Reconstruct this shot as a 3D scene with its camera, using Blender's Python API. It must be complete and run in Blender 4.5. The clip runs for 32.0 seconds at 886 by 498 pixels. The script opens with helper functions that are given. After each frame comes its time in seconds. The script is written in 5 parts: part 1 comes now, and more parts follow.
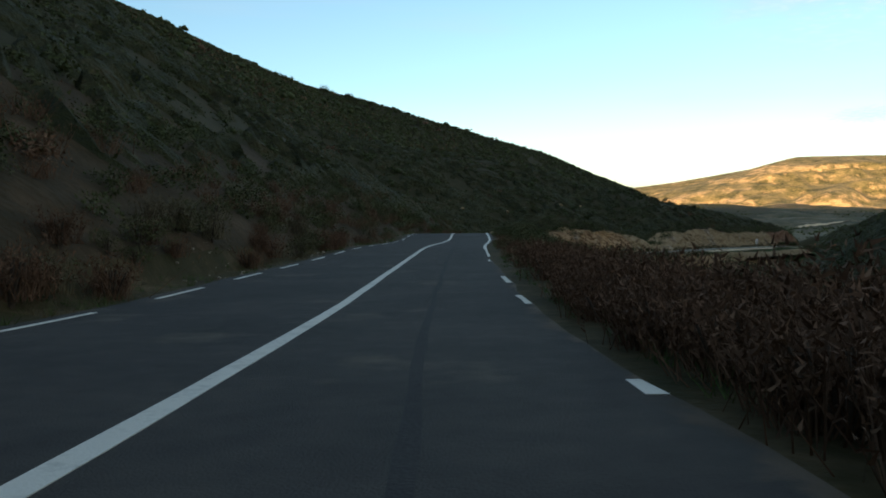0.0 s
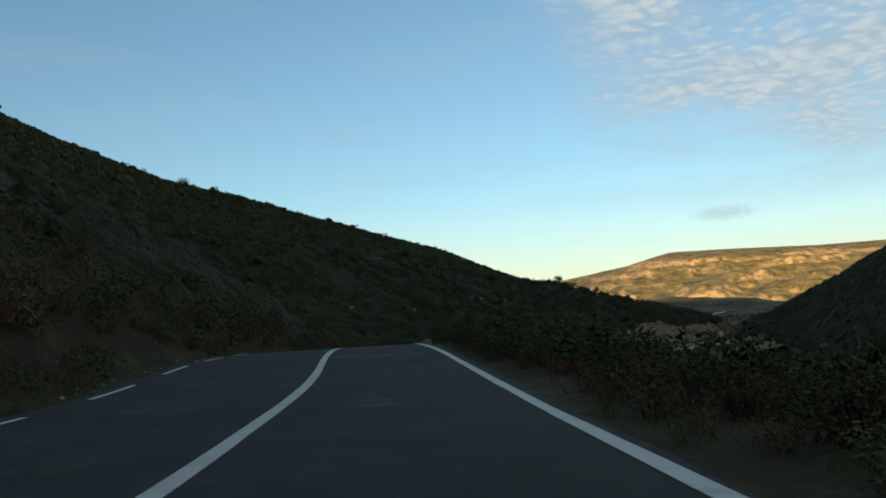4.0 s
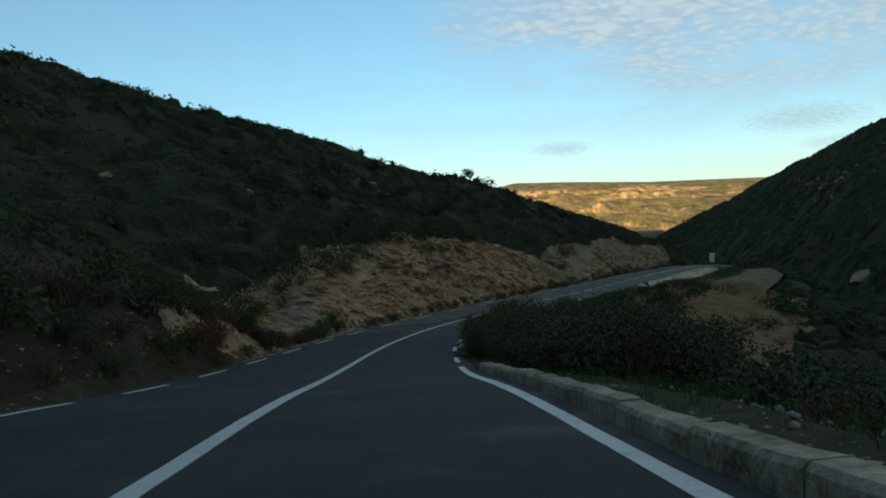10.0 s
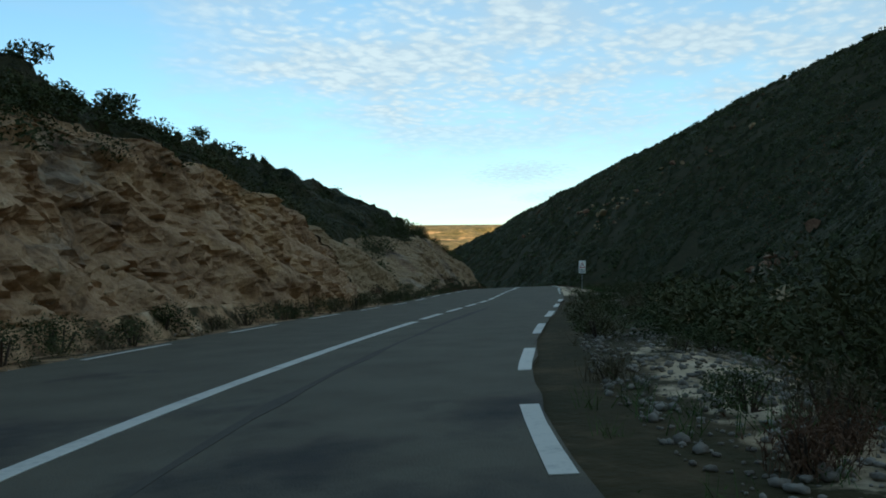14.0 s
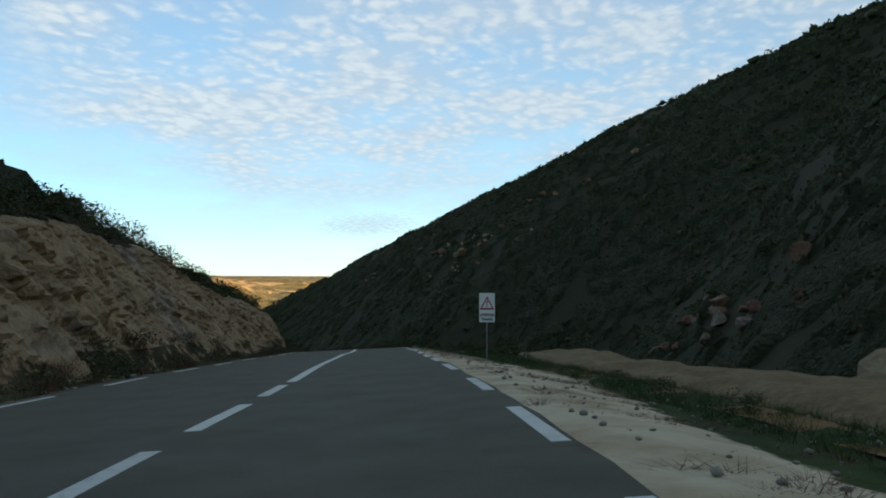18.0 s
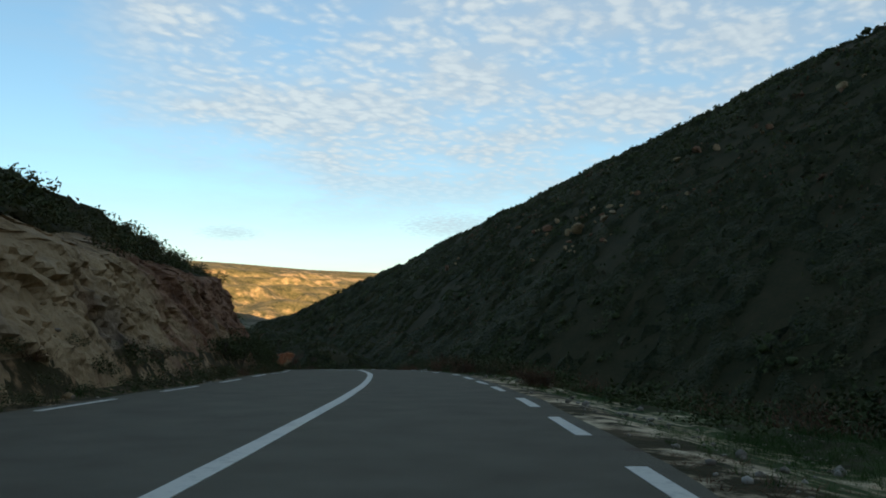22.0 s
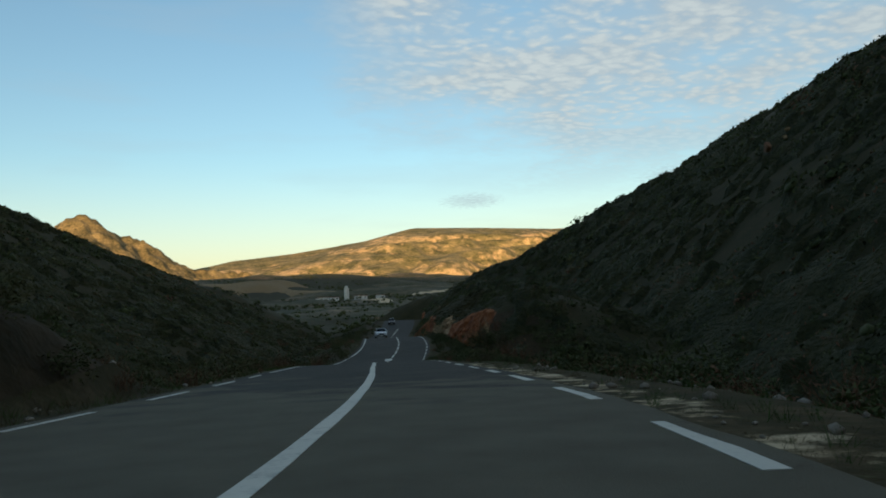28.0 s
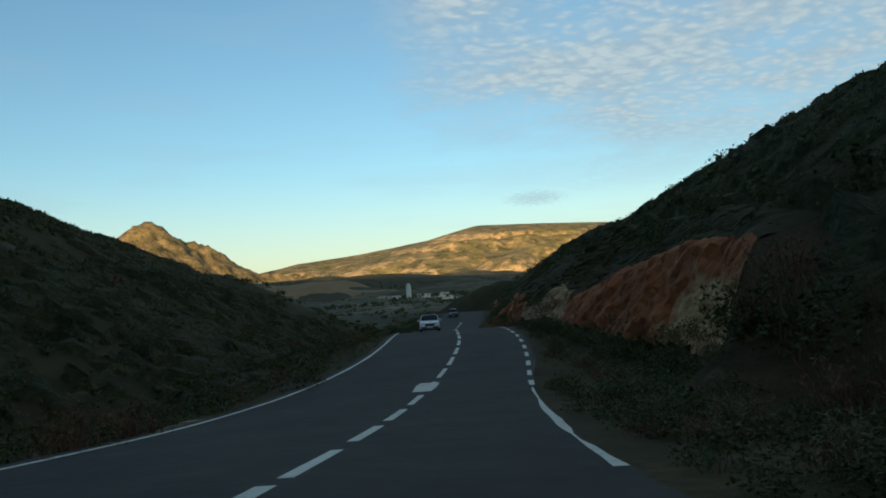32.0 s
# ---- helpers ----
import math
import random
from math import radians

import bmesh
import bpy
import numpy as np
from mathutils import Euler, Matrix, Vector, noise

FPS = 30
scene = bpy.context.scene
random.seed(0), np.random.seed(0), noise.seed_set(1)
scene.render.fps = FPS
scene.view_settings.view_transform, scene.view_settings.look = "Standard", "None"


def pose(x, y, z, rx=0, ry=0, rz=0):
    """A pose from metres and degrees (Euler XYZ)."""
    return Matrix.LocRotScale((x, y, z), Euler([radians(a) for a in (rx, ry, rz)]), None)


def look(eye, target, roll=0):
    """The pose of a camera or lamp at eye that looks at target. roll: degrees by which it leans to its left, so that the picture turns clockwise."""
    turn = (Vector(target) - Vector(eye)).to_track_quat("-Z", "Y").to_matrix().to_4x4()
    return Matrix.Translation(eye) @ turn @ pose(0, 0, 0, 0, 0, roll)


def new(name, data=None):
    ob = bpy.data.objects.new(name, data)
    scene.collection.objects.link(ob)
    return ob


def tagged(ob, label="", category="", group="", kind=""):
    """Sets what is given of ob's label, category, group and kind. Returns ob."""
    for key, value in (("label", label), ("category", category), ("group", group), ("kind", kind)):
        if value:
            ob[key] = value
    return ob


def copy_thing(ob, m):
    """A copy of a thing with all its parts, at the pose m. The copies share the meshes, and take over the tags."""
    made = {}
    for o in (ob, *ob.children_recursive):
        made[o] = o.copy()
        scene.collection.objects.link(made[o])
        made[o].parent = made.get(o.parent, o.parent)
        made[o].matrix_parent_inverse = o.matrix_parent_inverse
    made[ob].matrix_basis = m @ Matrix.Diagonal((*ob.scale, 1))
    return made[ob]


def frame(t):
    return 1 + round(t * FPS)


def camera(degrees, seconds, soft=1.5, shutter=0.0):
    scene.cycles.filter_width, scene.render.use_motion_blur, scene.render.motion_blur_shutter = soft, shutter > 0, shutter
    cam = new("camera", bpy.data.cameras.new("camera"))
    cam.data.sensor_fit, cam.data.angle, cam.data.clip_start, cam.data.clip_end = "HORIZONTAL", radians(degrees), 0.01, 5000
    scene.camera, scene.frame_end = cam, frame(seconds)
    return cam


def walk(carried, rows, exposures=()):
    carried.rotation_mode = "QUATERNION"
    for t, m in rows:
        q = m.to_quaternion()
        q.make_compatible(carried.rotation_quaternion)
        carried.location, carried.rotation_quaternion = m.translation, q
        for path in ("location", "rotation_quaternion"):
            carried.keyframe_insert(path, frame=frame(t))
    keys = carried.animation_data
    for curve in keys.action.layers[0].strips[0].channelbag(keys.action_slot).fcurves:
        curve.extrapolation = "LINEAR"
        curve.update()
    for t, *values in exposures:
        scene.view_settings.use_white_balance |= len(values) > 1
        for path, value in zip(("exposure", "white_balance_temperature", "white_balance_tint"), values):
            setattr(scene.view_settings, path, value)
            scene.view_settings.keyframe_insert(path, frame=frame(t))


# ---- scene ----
cam = camera(59.6, 32.0, soft=1.8)

# seconds, place, pitch, roll, yaw
PATH = [
    (0.0, 2.00, 4.69, 0.87, -0.75, 0.53, -1.67),
    (0.5, 2.10, 11.34, 0.70, -2.61, 0.89, -7.55),
    (1.0, 2.28, 18.06, 0.63, 0.20, 0.83, -8.42),
    (1.5, 2.51, 24.90, 0.72, 5.03, 1.15, -6.12),
    (2.0, 2.78, 31.85, 0.85, 7.27, 1.46, -6.11),
    (2.5, 3.16, 38.78, 0.99, 6.68, 2.16, -7.93),
    (3.0, 3.61, 45.61, 1.19, 6.49, 3.18, -8.06),
    (3.5, 4.07, 52.16, 1.38, 6.74, 3.46, -9.85),
    (4.0, 4.69, 58.65, 1.50, 6.87, 3.52, -9.81),
    (4.5, 5.37, 65.05, 1.59, 7.01, 3.47, -9.77),
    (5.0, 6.04, 71.20, 1.72, 7.15, 3.41, -9.73),
    (5.5, 6.58, 76.95, 1.94, 7.28, 3.34, -9.69),
    (6.0, 6.73, 82.20, 2.23, 5.66, 3.22, -10.56),
    (6.5, 7.06, 87.11, 2.43, 5.38, 3.79, -9.77),
    (7.0, 7.42, 91.99, 2.53, 3.77, 3.52, -13.87),
    (7.5, 7.95, 97.12, 2.58, 3.85, 3.56, -13.66),
    (8.0, 8.67, 102.57, 2.51, 3.80, 1.75, -13.66),
    (8.5, 9.78, 108.51, 2.24, 3.40, 2.44, -16.13),
    (9.0, 11.08, 114.67, 1.77, 2.98, 2.04, -17.15),
    (9.5, 12.58, 120.85, 1.17, 2.34, 2.13, -18.53),
    (10.0, 14.35, 127.09, 0.57, 0.86, 2.41, -21.50),
    (10.5, 16.32, 133.52, 0.00, 2.54, 2.51, -20.85),
    (11.0, 18.43, 140.09, -0.61, 1.53, 3.05, -24.10),
    (11.5, 20.58, 146.64, -1.34, 2.15, 1.47, -25.83),
    (12.0, 22.95, 152.96, -1.87, 0.99, 0.11, -28.11),
    (12.5, 25.61, 158.78, -2.27, 1.97, 1.16, -30.74),
    (13.0, 28.49, 164.17, -2.55, 4.10, 1.95, -33.32),
    (13.5, 31.45, 169.21, -2.74, 3.66, 2.15, -37.31),
    (14.0, 34.79, 173.84, -2.84, 3.23, 2.34, -40.79),
    (14.5, 38.19, 178.50, -2.86, 1.93, 2.43, -45.36),
    (15.0, 42.30, 182.58, -2.77, 2.63, 2.49, -46.20),
    (15.5, 46.84, 186.50, -2.63, 3.32, 2.54, -47.03),
    (16.0, 51.52, 190.37, -2.49, 4.00, 2.59, -47.86),
    (16.5, 56.21, 194.25, -2.39, 4.69, 2.55, -48.70),
    (17.0, 60.88, 198.16, -2.29, 6.64, 2.33, -51.80),
    (17.5, 65.58, 202.11, -2.19, 6.46, 2.09, -51.69),
    (18.0, 70.27, 206.07, -2.05, 6.64, 2.60, -52.22),
    (18.5, 74.91, 210.12, -1.92, 6.57, 2.55, -52.30),
    (19.0, 79.62, 214.18, -1.81, 6.72, 2.13, -50.87),
    (19.5, 84.36, 218.40, -1.71, 6.68, 1.84, -49.81),
    (20.0, 89.22, 222.80, -1.63, 6.59, 1.50, -49.37),
    (20.5, 94.49, 227.51, -1.59, 7.41, 1.00, -48.20),
    (21.0, 99.96, 232.30, -1.53, 6.86, 0.91, -47.39),
    (21.5, 105.10, 237.28, -1.55, 7.38, 0.22, -46.88),
    (22.0, 110.11, 242.17, -1.50, 6.91, -0.20, -46.16),
    (22.5, 114.98, 246.97, -1.51, 5.23, 0.26, -45.92),
    (23.0, 119.74, 251.73, -1.56, 5.45, 0.53, -44.29),
    (23.5, 124.42, 256.60, -1.64, 5.37, 0.13, -43.53),
    (24.0, 129.01, 261.66, -1.73, 5.79, 0.24, -43.18),
    (24.5, 133.63, 266.96, -1.84, 4.50, 0.66, -41.42),
    (25.0, 138.08, 272.34, -2.03, 4.42, 0.90, -39.35),
    (25.5, 142.13, 277.61, -2.17, 5.22, 1.11, -37.15),
    (26.0, 145.97, 282.84, -2.37, 4.99, 1.27, -35.22),
    (26.5, 149.65, 288.03, -2.59, 4.76, 1.35, -33.29),
    (27.0, 153.23, 293.25, -2.80, 4.53, 1.44, -31.36),
    (27.5, 156.75, 298.62, -2.99, 4.30, 1.72, -29.43),
    (28.0, 160.11, 304.22, -3.18, 4.29, 2.39, -28.08),
    (28.5, 163.40, 310.09, -3.40, 4.19, 1.99, -26.62),
    (29.0, 166.53, 316.35, -3.68, 5.73, 1.99, -23.78),
    (29.5, 169.72, 323.00, -4.03, 4.60, 2.11, -22.95),
    (30.0, 172.81, 329.71, -4.39, 4.10, 2.18, -22.52),
    (30.5, 175.64, 336.17, -4.73, 4.91, 2.51, -20.80),
    (31.0, 178.37, 342.20, -5.07, 5.13, 2.94, -20.09),
    (31.5, 180.69, 347.70, -5.40, 4.46, 3.20, -23.20),
    (32.0, 182.92, 352.88, -5.77, 4.51, 3.74, -23.22),
]
walk(cam, [(r[0], pose(r[1], r[2], r[3], 90 + r[4], r[5], r[6])) for r in PATH],
     exposures=[(0.0, 1.42, 6600, 4), (1.2, 1.27, 6500, 3), (2.0, 0.9, 6080, -2), (3.0, 0.88, 6400, 2), (6.0, 0.74, 6420, 1), (7.0, 0.75, 6300, 0), (9.0, 0.82, 6020, -2), (11.0, 0.97, 6060, -3), (12.0, 1.08, 6120, -3), (13.0, 1.22, 6050, -4), (15.0, 1.2, 6100, -2), (17.5, 1.17, 6330, 4), (19.0, 1.14, 6320, 4), (22.0, 1.08, 6420, 3), (25.0, 1.06, 6550, 3), (28.0, 0.84, 6700, 2), (29.5, 0.77, 6450, 0), (32.0, 0.74, 6130, -3)])

# ---- world, sun ----
SUN_AZ, SUN_EL = radians(213.5), radians(7.0)
world = bpy.data.worlds.new("evening_sky")
scene.world = world
world.use_nodes = True
wn, wl = world.node_tree.nodes, world.node_tree.links
wn.clear()


def wnode(kind, **values):
    n = wn.new(kind)
    for k, v in values.items():
        n.inputs[k].default_value = v
    return n


def wmath(op, a, b=None, clamp=False):
    n = wn.new("ShaderNodeMath")
    n.operation, n.use_clamp = op, clamp
    for i, v in enumerate((a, b)):
        if v is None:
            continue
        if isinstance(v, (int, float)):
            n.inputs[i].default_value = v
        else:
            wl.new(v, n.inputs[i])
    return n.outputs[0]


sky = wn.new("ShaderNodeTexSky")
sky.sky_type, sky.sun_disc = "NISHITA", False
sky.sun_elevation, sky.sun_rotation = SUN_EL, SUN_AZ
sky.air_density, sky.dust_density, sky.ozone_density = 1.0, 0.7, 2.0
coord = wn.new("ShaderNodeTexCoord")
sep = wn.new("ShaderNodeSeparateXYZ")
wl.new(coord.outputs["Generated"], sep.inputs[0])
up = wmath("ADD", wmath("MAXIMUM", sep.outputs[2], 0.0), 0.08)
cx, cy = wmath("DIVIDE", sep.outputs[0], up), wmath("DIVIDE", sep.outputs[1], up)
comb = wn.new("ShaderNodeCombineXYZ")
wl.new(cx, comb.inputs[0]), wl.new(cy, comb.inputs[1])
bearing = wmath("ARCTAN2", sep.outputs[0], sep.outputs[1])
lift = wmath("ARCSINE", sep.outputs[2])
# warm haze low over the horizon
haze = wmath("POWER", wmath("MULTIPLY", wmath("SUBTRACT", 0.20, lift), 5.0, True), 1.6)
haze_mix = wn.new("ShaderNodeMixRGB")
wl.new(wmath("MULTIPLY", haze, 0.70), haze_mix.inputs[0])
wl.new(sky.outputs[0], haze_mix.inputs[1])
haze_mix.inputs[2].default_value = (4.5, 3.3, 2.15, 1)
# a bank of small rippled clouds that begins to the east of a slanting edge
edge_noise = wnode("ShaderNodeTexNoise", Scale=1.3, Detail=5.0, Roughness=0.6)
wl.new(comb.outputs[0], edge_noise.inputs["Vector"])
east = wmath("ADD", wmath("MULTIPLY", wmath("SUBTRACT", bearing, 0.38), 5.0),
             wmath("MULTIPLY", wmath("SUBTRACT", lift, 0.30), 4.2))
bank = wmath("ADD", east, wmath("MULTIPLY", wmath("SUBTRACT", edge_noise.outputs[0], 0.42), 2.2))
bank = wmath("MULTIPLY", bank, 1.0, True)
bank = wmath("MULTIPLY", bank, wmath("MULTIPLY", wmath("SUBTRACT", lift, 0.12), 9.0, True))
bank = wmath("MULTIPLY", bank, wmath("MULTIPLY", wmath("SUBTRACT", 1.15, lift), 2.2, True))
warp = wnode("ShaderNodeTexNoise", Scale=5.0, Detail=3.0, Roughness=0.55)
wl.new(comb.outputs[0], warp.inputs["Vector"])
shift = wn.new("ShaderNodeVectorMath")
shift.operation = "MULTIPLY_ADD"
wl.new(warp.outputs["Color"], shift.inputs[0])
shift.inputs[1].default_value = (0.16, 0.16, 0.0)
wl.new(comb.outputs[0], shift.inputs[2])
stretch = wn.new("ShaderNodeMapping")
stretch.inputs["Scale"].default_value = (0.85, 1.1, 1.0)
stretch.inputs["Rotation"].default_value = (0, 0, 0.9)
wl.new(shift.outputs[0], stretch.inputs[0])
cells = wn.new("ShaderNodeTexVoronoi")
cells.feature = "SMOOTH_F1"
cells.inputs["Scale"].default_value, cells.inputs["Smoothness"].default_value = 21.0, 0.7
wl.new(stretch.outputs[0], cells.inputs["Vector"])
fluff = wnode("ShaderNodeTexNoise", Scale=30.0, Detail=5.0, Roughness=0.6)
wl.new(comb.outputs[0], fluff.inputs["Vector"])
broad = wnode("ShaderNodeTexNoise", Scale=2.1, Detail=3.0, Roughness=0.5)
wl.new(comb.outputs[0], broad.inputs["Vector"])
puff = wmath("ADD", wmath("MULTIPLY", wmath("SUBTRACT", 0.62, cells.outputs["Distance"]), 2.0),
             wmath("MULTIPLY", wmath("SUBTRACT", fluff.outputs[0], 0.5), 1.7))
puff = wmath("MULTIPLY", wmath("ADD", puff, wmath("MULTIPLY", wmath("SUBTRACT", broad.outputs[0], 0.44), 1.3)), 1.0, True)
veil = wmath("MULTIPLY", wmath("SUBTRACT", broad.outputs[0], 0.16), 2.2, True)
cover = wmath("MULTIPLY", wmath("ADD", wmath("MULTIPLY", veil, 0.84), wmath("MULTIPLY", puff, 0.40), True), bank)
# thin streaks low over the horizon
streak_map = wn.new("ShaderNodeMapping")
streak_map.inputs["Scale"].default_value = (1.4, 1.4, 9.0)
wl.new(coord.outputs["Generated"], streak_map.inputs[0])
streaks = wnode("ShaderNodeTexNoise", Scale=2.2, Detail=4.0, Roughness=0.5)
wl.new(streak_map.outputs[0], streaks.inputs["Vector"])
low = wmath("MULTIPLY", wmath("MULTIPLY", wmath("SUBTRACT", streaks.outputs[0], 0.52), 4.0, True), 0.24)
cover = wmath("MAXIMUM", wmath("MULTIPLY", cover, 0.9), low)
for b0, l0, bw, lw, deep in ((0.534, 0.136, 0.045, 0.011, 0.6), (0.818, 0.151, 0.085, 0.020, 0.75), (0.86, 0.118, 0.06, 0.010, 0.5)):
    du = wmath("DIVIDE", wmath("SUBTRACT", bearing, b0), bw)
    dv = wmath("DIVIDE", wmath("SUBTRACT", lift, l0), lw)
    wisp = wmath("SUBTRACT", 1.0, wmath("ADD", wmath("MULTIPLY", du, du), wmath("MULTIPLY", dv, dv)))
    wisp = wmath("ADD", wisp, wmath("MULTIPLY", wmath("SUBTRACT", fluff.outputs[0], 0.5), 3.0))
    cover = wmath("MAXIMUM", cover, wmath("MULTIPLY", wmath("MULTIPLY", wisp, 0.8, True), deep))
cloud_tone = wn.new("ShaderNodeMixRGB")
lit_side = wmath("SUBTRACT", 1.35, wmath("MULTIPLY", bearing, 0.55))
wl.new(wmath("MULTIPLY", wmath("MULTIPLY", puff, bank), lit_side, True), cloud_tone.inputs[0])
cloud_tone.inputs[1].default_value = (1.86, 2.13, 2.50, 1)
cloud_tone.inputs[2].default_value = (2.62, 2.79, 2.96, 1)
cloud_mix = wn.new("ShaderNodeMixRGB")
wl.new(cover, cloud_mix.inputs[0])
wl.new(haze_mix.outputs[0], cloud_mix.inputs[1])
wl.new(cloud_tone.outputs[0], cloud_mix.inputs[2])
back = wnode("ShaderNodeBackground", Strength=0.13)
wl.new(cloud_mix.outputs[0], back.inputs[0])
wout = wn.new("ShaderNodeOutputWorld")
wl.new(back.outputs[0], wout.inputs[0])

sun_data = bpy.data.lights.new("sun", "SUN")
sun_data.energy, sun_data.angle, sun_data.color = 3.5, radians(0.6), (1.0, 0.65, 0.32)
sun = new("sun", sun_data)
to_sun = Vector((math.sin(SUN_AZ) * math.cos(SUN_EL), math.cos(SUN_AZ) * math.cos(SUN_EL), math.sin(SUN_EL)))
sun.matrix_world = look(to_sun * 3000, (0, 0, 0))

# ---- materials ----


def material(name, colours, scale=1.0, rough=0.9, bump=0.3, bump_scale=None, spread=(0.3, 0.7), metal=0.0, coords="Object", tone=0.12, stretch=(1, 1, 1), detail=8.0, deep=0.25, sheen=0.3):
    """Noise-varied surface: colours run along a ramp of two noises, with relief and a random tone for each object."""
    m = bpy.data.materials.new(name)
    m.use_nodes = True
    nt = m.node_tree
    n, l = nt.nodes, nt.links
    bsdf = n["Principled BSDF"]
    bsdf.inputs["Roughness"].default_value, bsdf.inputs["Metallic"].default_value = rough, metal
    bsdf.inputs["Specular IOR Level"].default_value = sheen
    tc, mp = n.new("ShaderNodeTexCoord"), n.new("ShaderNodeMapping")
    mp.inputs["Scale"].default_value = stretch
    l.new(tc.outputs[coords], mp.inputs[0])
    a, b = n.new("ShaderNodeTexNoise"), n.new("ShaderNodeTexNoise")
    a.inputs["Scale"].default_value, a.inputs["Detail"].default_value, a.inputs["Roughness"].default_value = scale, detail, 0.62
    b.inputs["Scale"].default_value, b.inputs["Detail"].default_value = scale * 7.3, 5.0
    l.new(mp.outputs[0], a.inputs["Vector"]), l.new(mp.outputs[0], b.inputs["Vector"])
    mix = n.new("ShaderNodeMath")
    mix.operation = "MULTIPLY_ADD"
    l.new(b.outputs[0], mix.inputs[0])
    mix.inputs[1].default_value = 0.45
    half = n.new("ShaderNodeMath")
    half.operation = "MULTIPLY_ADD"
    l.new(a.outputs[0], half.inputs[0])
    half.inputs[1].default_value, half.inputs[2].default_value = 0.75, -0.10
    l.new(half.outputs[0], mix.inputs[2])
    ramp = n.new("ShaderNodeValToRGB")
    e = ramp.color_ramp.elements
    lo, hi = spread
    for i, c in enumerate(colours):
        at = lo + (hi - lo) * i / max(1, len(colours) - 1)
        el = e[i] if i < 2 else e.new(at)
        el.position, el.color = at, (*c, 1)
    l.new(mix.outputs[0], ramp.inputs[0])
    info, hsv = n.new("ShaderNodeObjectInfo"), n.new("ShaderNodeHueSaturation")
    geo = n.new("ShaderNodeNewGeometry")
    both = n.new("ShaderNodeMath")
    both.operation = "ADD"
    l.new(info.outputs["Random"], both.inputs[0]), l.new(geo.outputs["Random Per Island"], both.inputs[1])
    span = n.new("ShaderNodeMapRange")
    span.inputs["From Max"].default_value = 2.0
    span.inputs["To Min"].default_value, span.inputs["To Max"].default_value = 1 - tone, 1 + tone
    l.new(both.outputs[0], span.inputs[0]), l.new(span.outputs[0], hsv.inputs["Value"])
    l.new(ramp.outputs[0], hsv.inputs["Color"]), l.new(hsv.outputs[0], bsdf.inputs["Base Color"])
    if bump:
        rel, bp = n.new("ShaderNodeTexNoise"), n.new("ShaderNodeBump")
        rel.inputs["Scale"].default_value, rel.inputs["Detail"].default_value = bump_scale or scale * 4, 9.0
        l.new(mp.outputs[0], rel.inputs["Vector"])
        l.new(rel.outputs[0], bp.inputs["Height"])
        bp.inputs["Strength"].default_value, bp.inputs["Distance"].default_value = bump, deep / max(0.3, (bump_scale or scale * 4) ** 0.5)
        l.new(bp.outputs[0], bsdf.inputs["Normal"])
    return m


M_ASPHALT = material("asphalt", [(0.036, 0.033, 0.029), (0.050, 0.045, 0.039), (0.068, 0.061, 0.050)], 0.35, 0.82, 0.5, 55, tone=0.0, sheen=0.12)
# paler, warmer asphalt of the middle stretch; its brighter light is put into the colour
M_ASPHALT_PALE = material("pale_asphalt", [(0.1012, 0.0869, 0.0605), (0.1177, 0.1023, 0.0713), (0.1342, 0.1166, 0.0821)], 0.35, 0.85, 0.5, 55, tone=0.0)
M_GRIT = material("road_grit", [(0.055, 0.044, 0.03168), (0.0935, 0.072, 0.04928), (0.132, 0.1, 0.0704)], 0.9, 0.95, 0.5, 30, tone=0.0, sheen=0.06)
M_SEAM = material("tar_seam", [(0.020, 0.019, 0.018), (0.034, 0.032, 0.029)], 1.2, 0.95, 0.3, 30, tone=0.0)
M_SEAM_FAINT = material("faded_tar_seam", [(0.058, 0.051, 0.040), (0.080, 0.070, 0.053)], 1.2, 0.95, 0.3, 30, tone=0.0)
M_PAINT = material("road_paint", [(0.212, 0.2, 0.1716), (0.4876, 0.46, 0.3916), (0.6148, 0.58, 0.4928)], 2.2, 0.7, 0.25, 40, (0.22, 0.5))
M_MARL = material("pale_marl", [(0.1804, 0.12, 0.0624), (0.4592, 0.336, 0.1989), (0.6068, 0.472, 0.3042)], 0.5, 0.95, 0.6, 9, (0.2, 0.6), tone=0.03)
M_VERGE = material("verge_dirt", [(0.023, 0.023, 0.0068), (0.0437, 0.034, 0.01275), (0.1035, 0.07, 0.0357)], 0.45, 0.95, 0.4, 9, (0.28, 0.72), tone=0.03, sheen=0.12)
M_HILL = material("scrub_soil", [(0.0197, 0.0203, 0.0054), (0.0311, 0.0282, 0.0084), (0.0476, 0.0362, 0.0130), (0.0828, 0.0547, 0.0260)], 0.35, 0.95, 0, tone=0.0, spread=(0.27, 0.80), sheen=0.22)
M_SCRUB = material("maquis_canopy", [(0.0171, 0.0203, 0.0054), (0.0302, 0.0326, 0.0092), (0.0484, 0.0441, 0.0145), (0.0756, 0.0529, 0.0229)], 0.22, 0.9, 1.0, 1.6, (0.3, 0.72), tone=0.0, deep=1.5, sheen=0.22)
M_EARTH = material("tan_earth", [(0.080, 0.046, 0.017), (0.165, 0.092, 0.036), (0.245, 0.142, 0.060), (0.33, 0.22, 0.115)], 0.35, 0.95, 0.45, 7.0, (0.25, 0.82), tone=0.0, sheen=0.1)
M_EARTH_BARE = material("bare_tan_earth", [(0.1148, 0.0732, 0.032), (0.2025, 0.1318, 0.06), (0.297, 0.2013, 0.1)], 0.5, 0.95, 0.9, 4.0, (0.25, 0.75), tone=0.0, sheen=0.22)
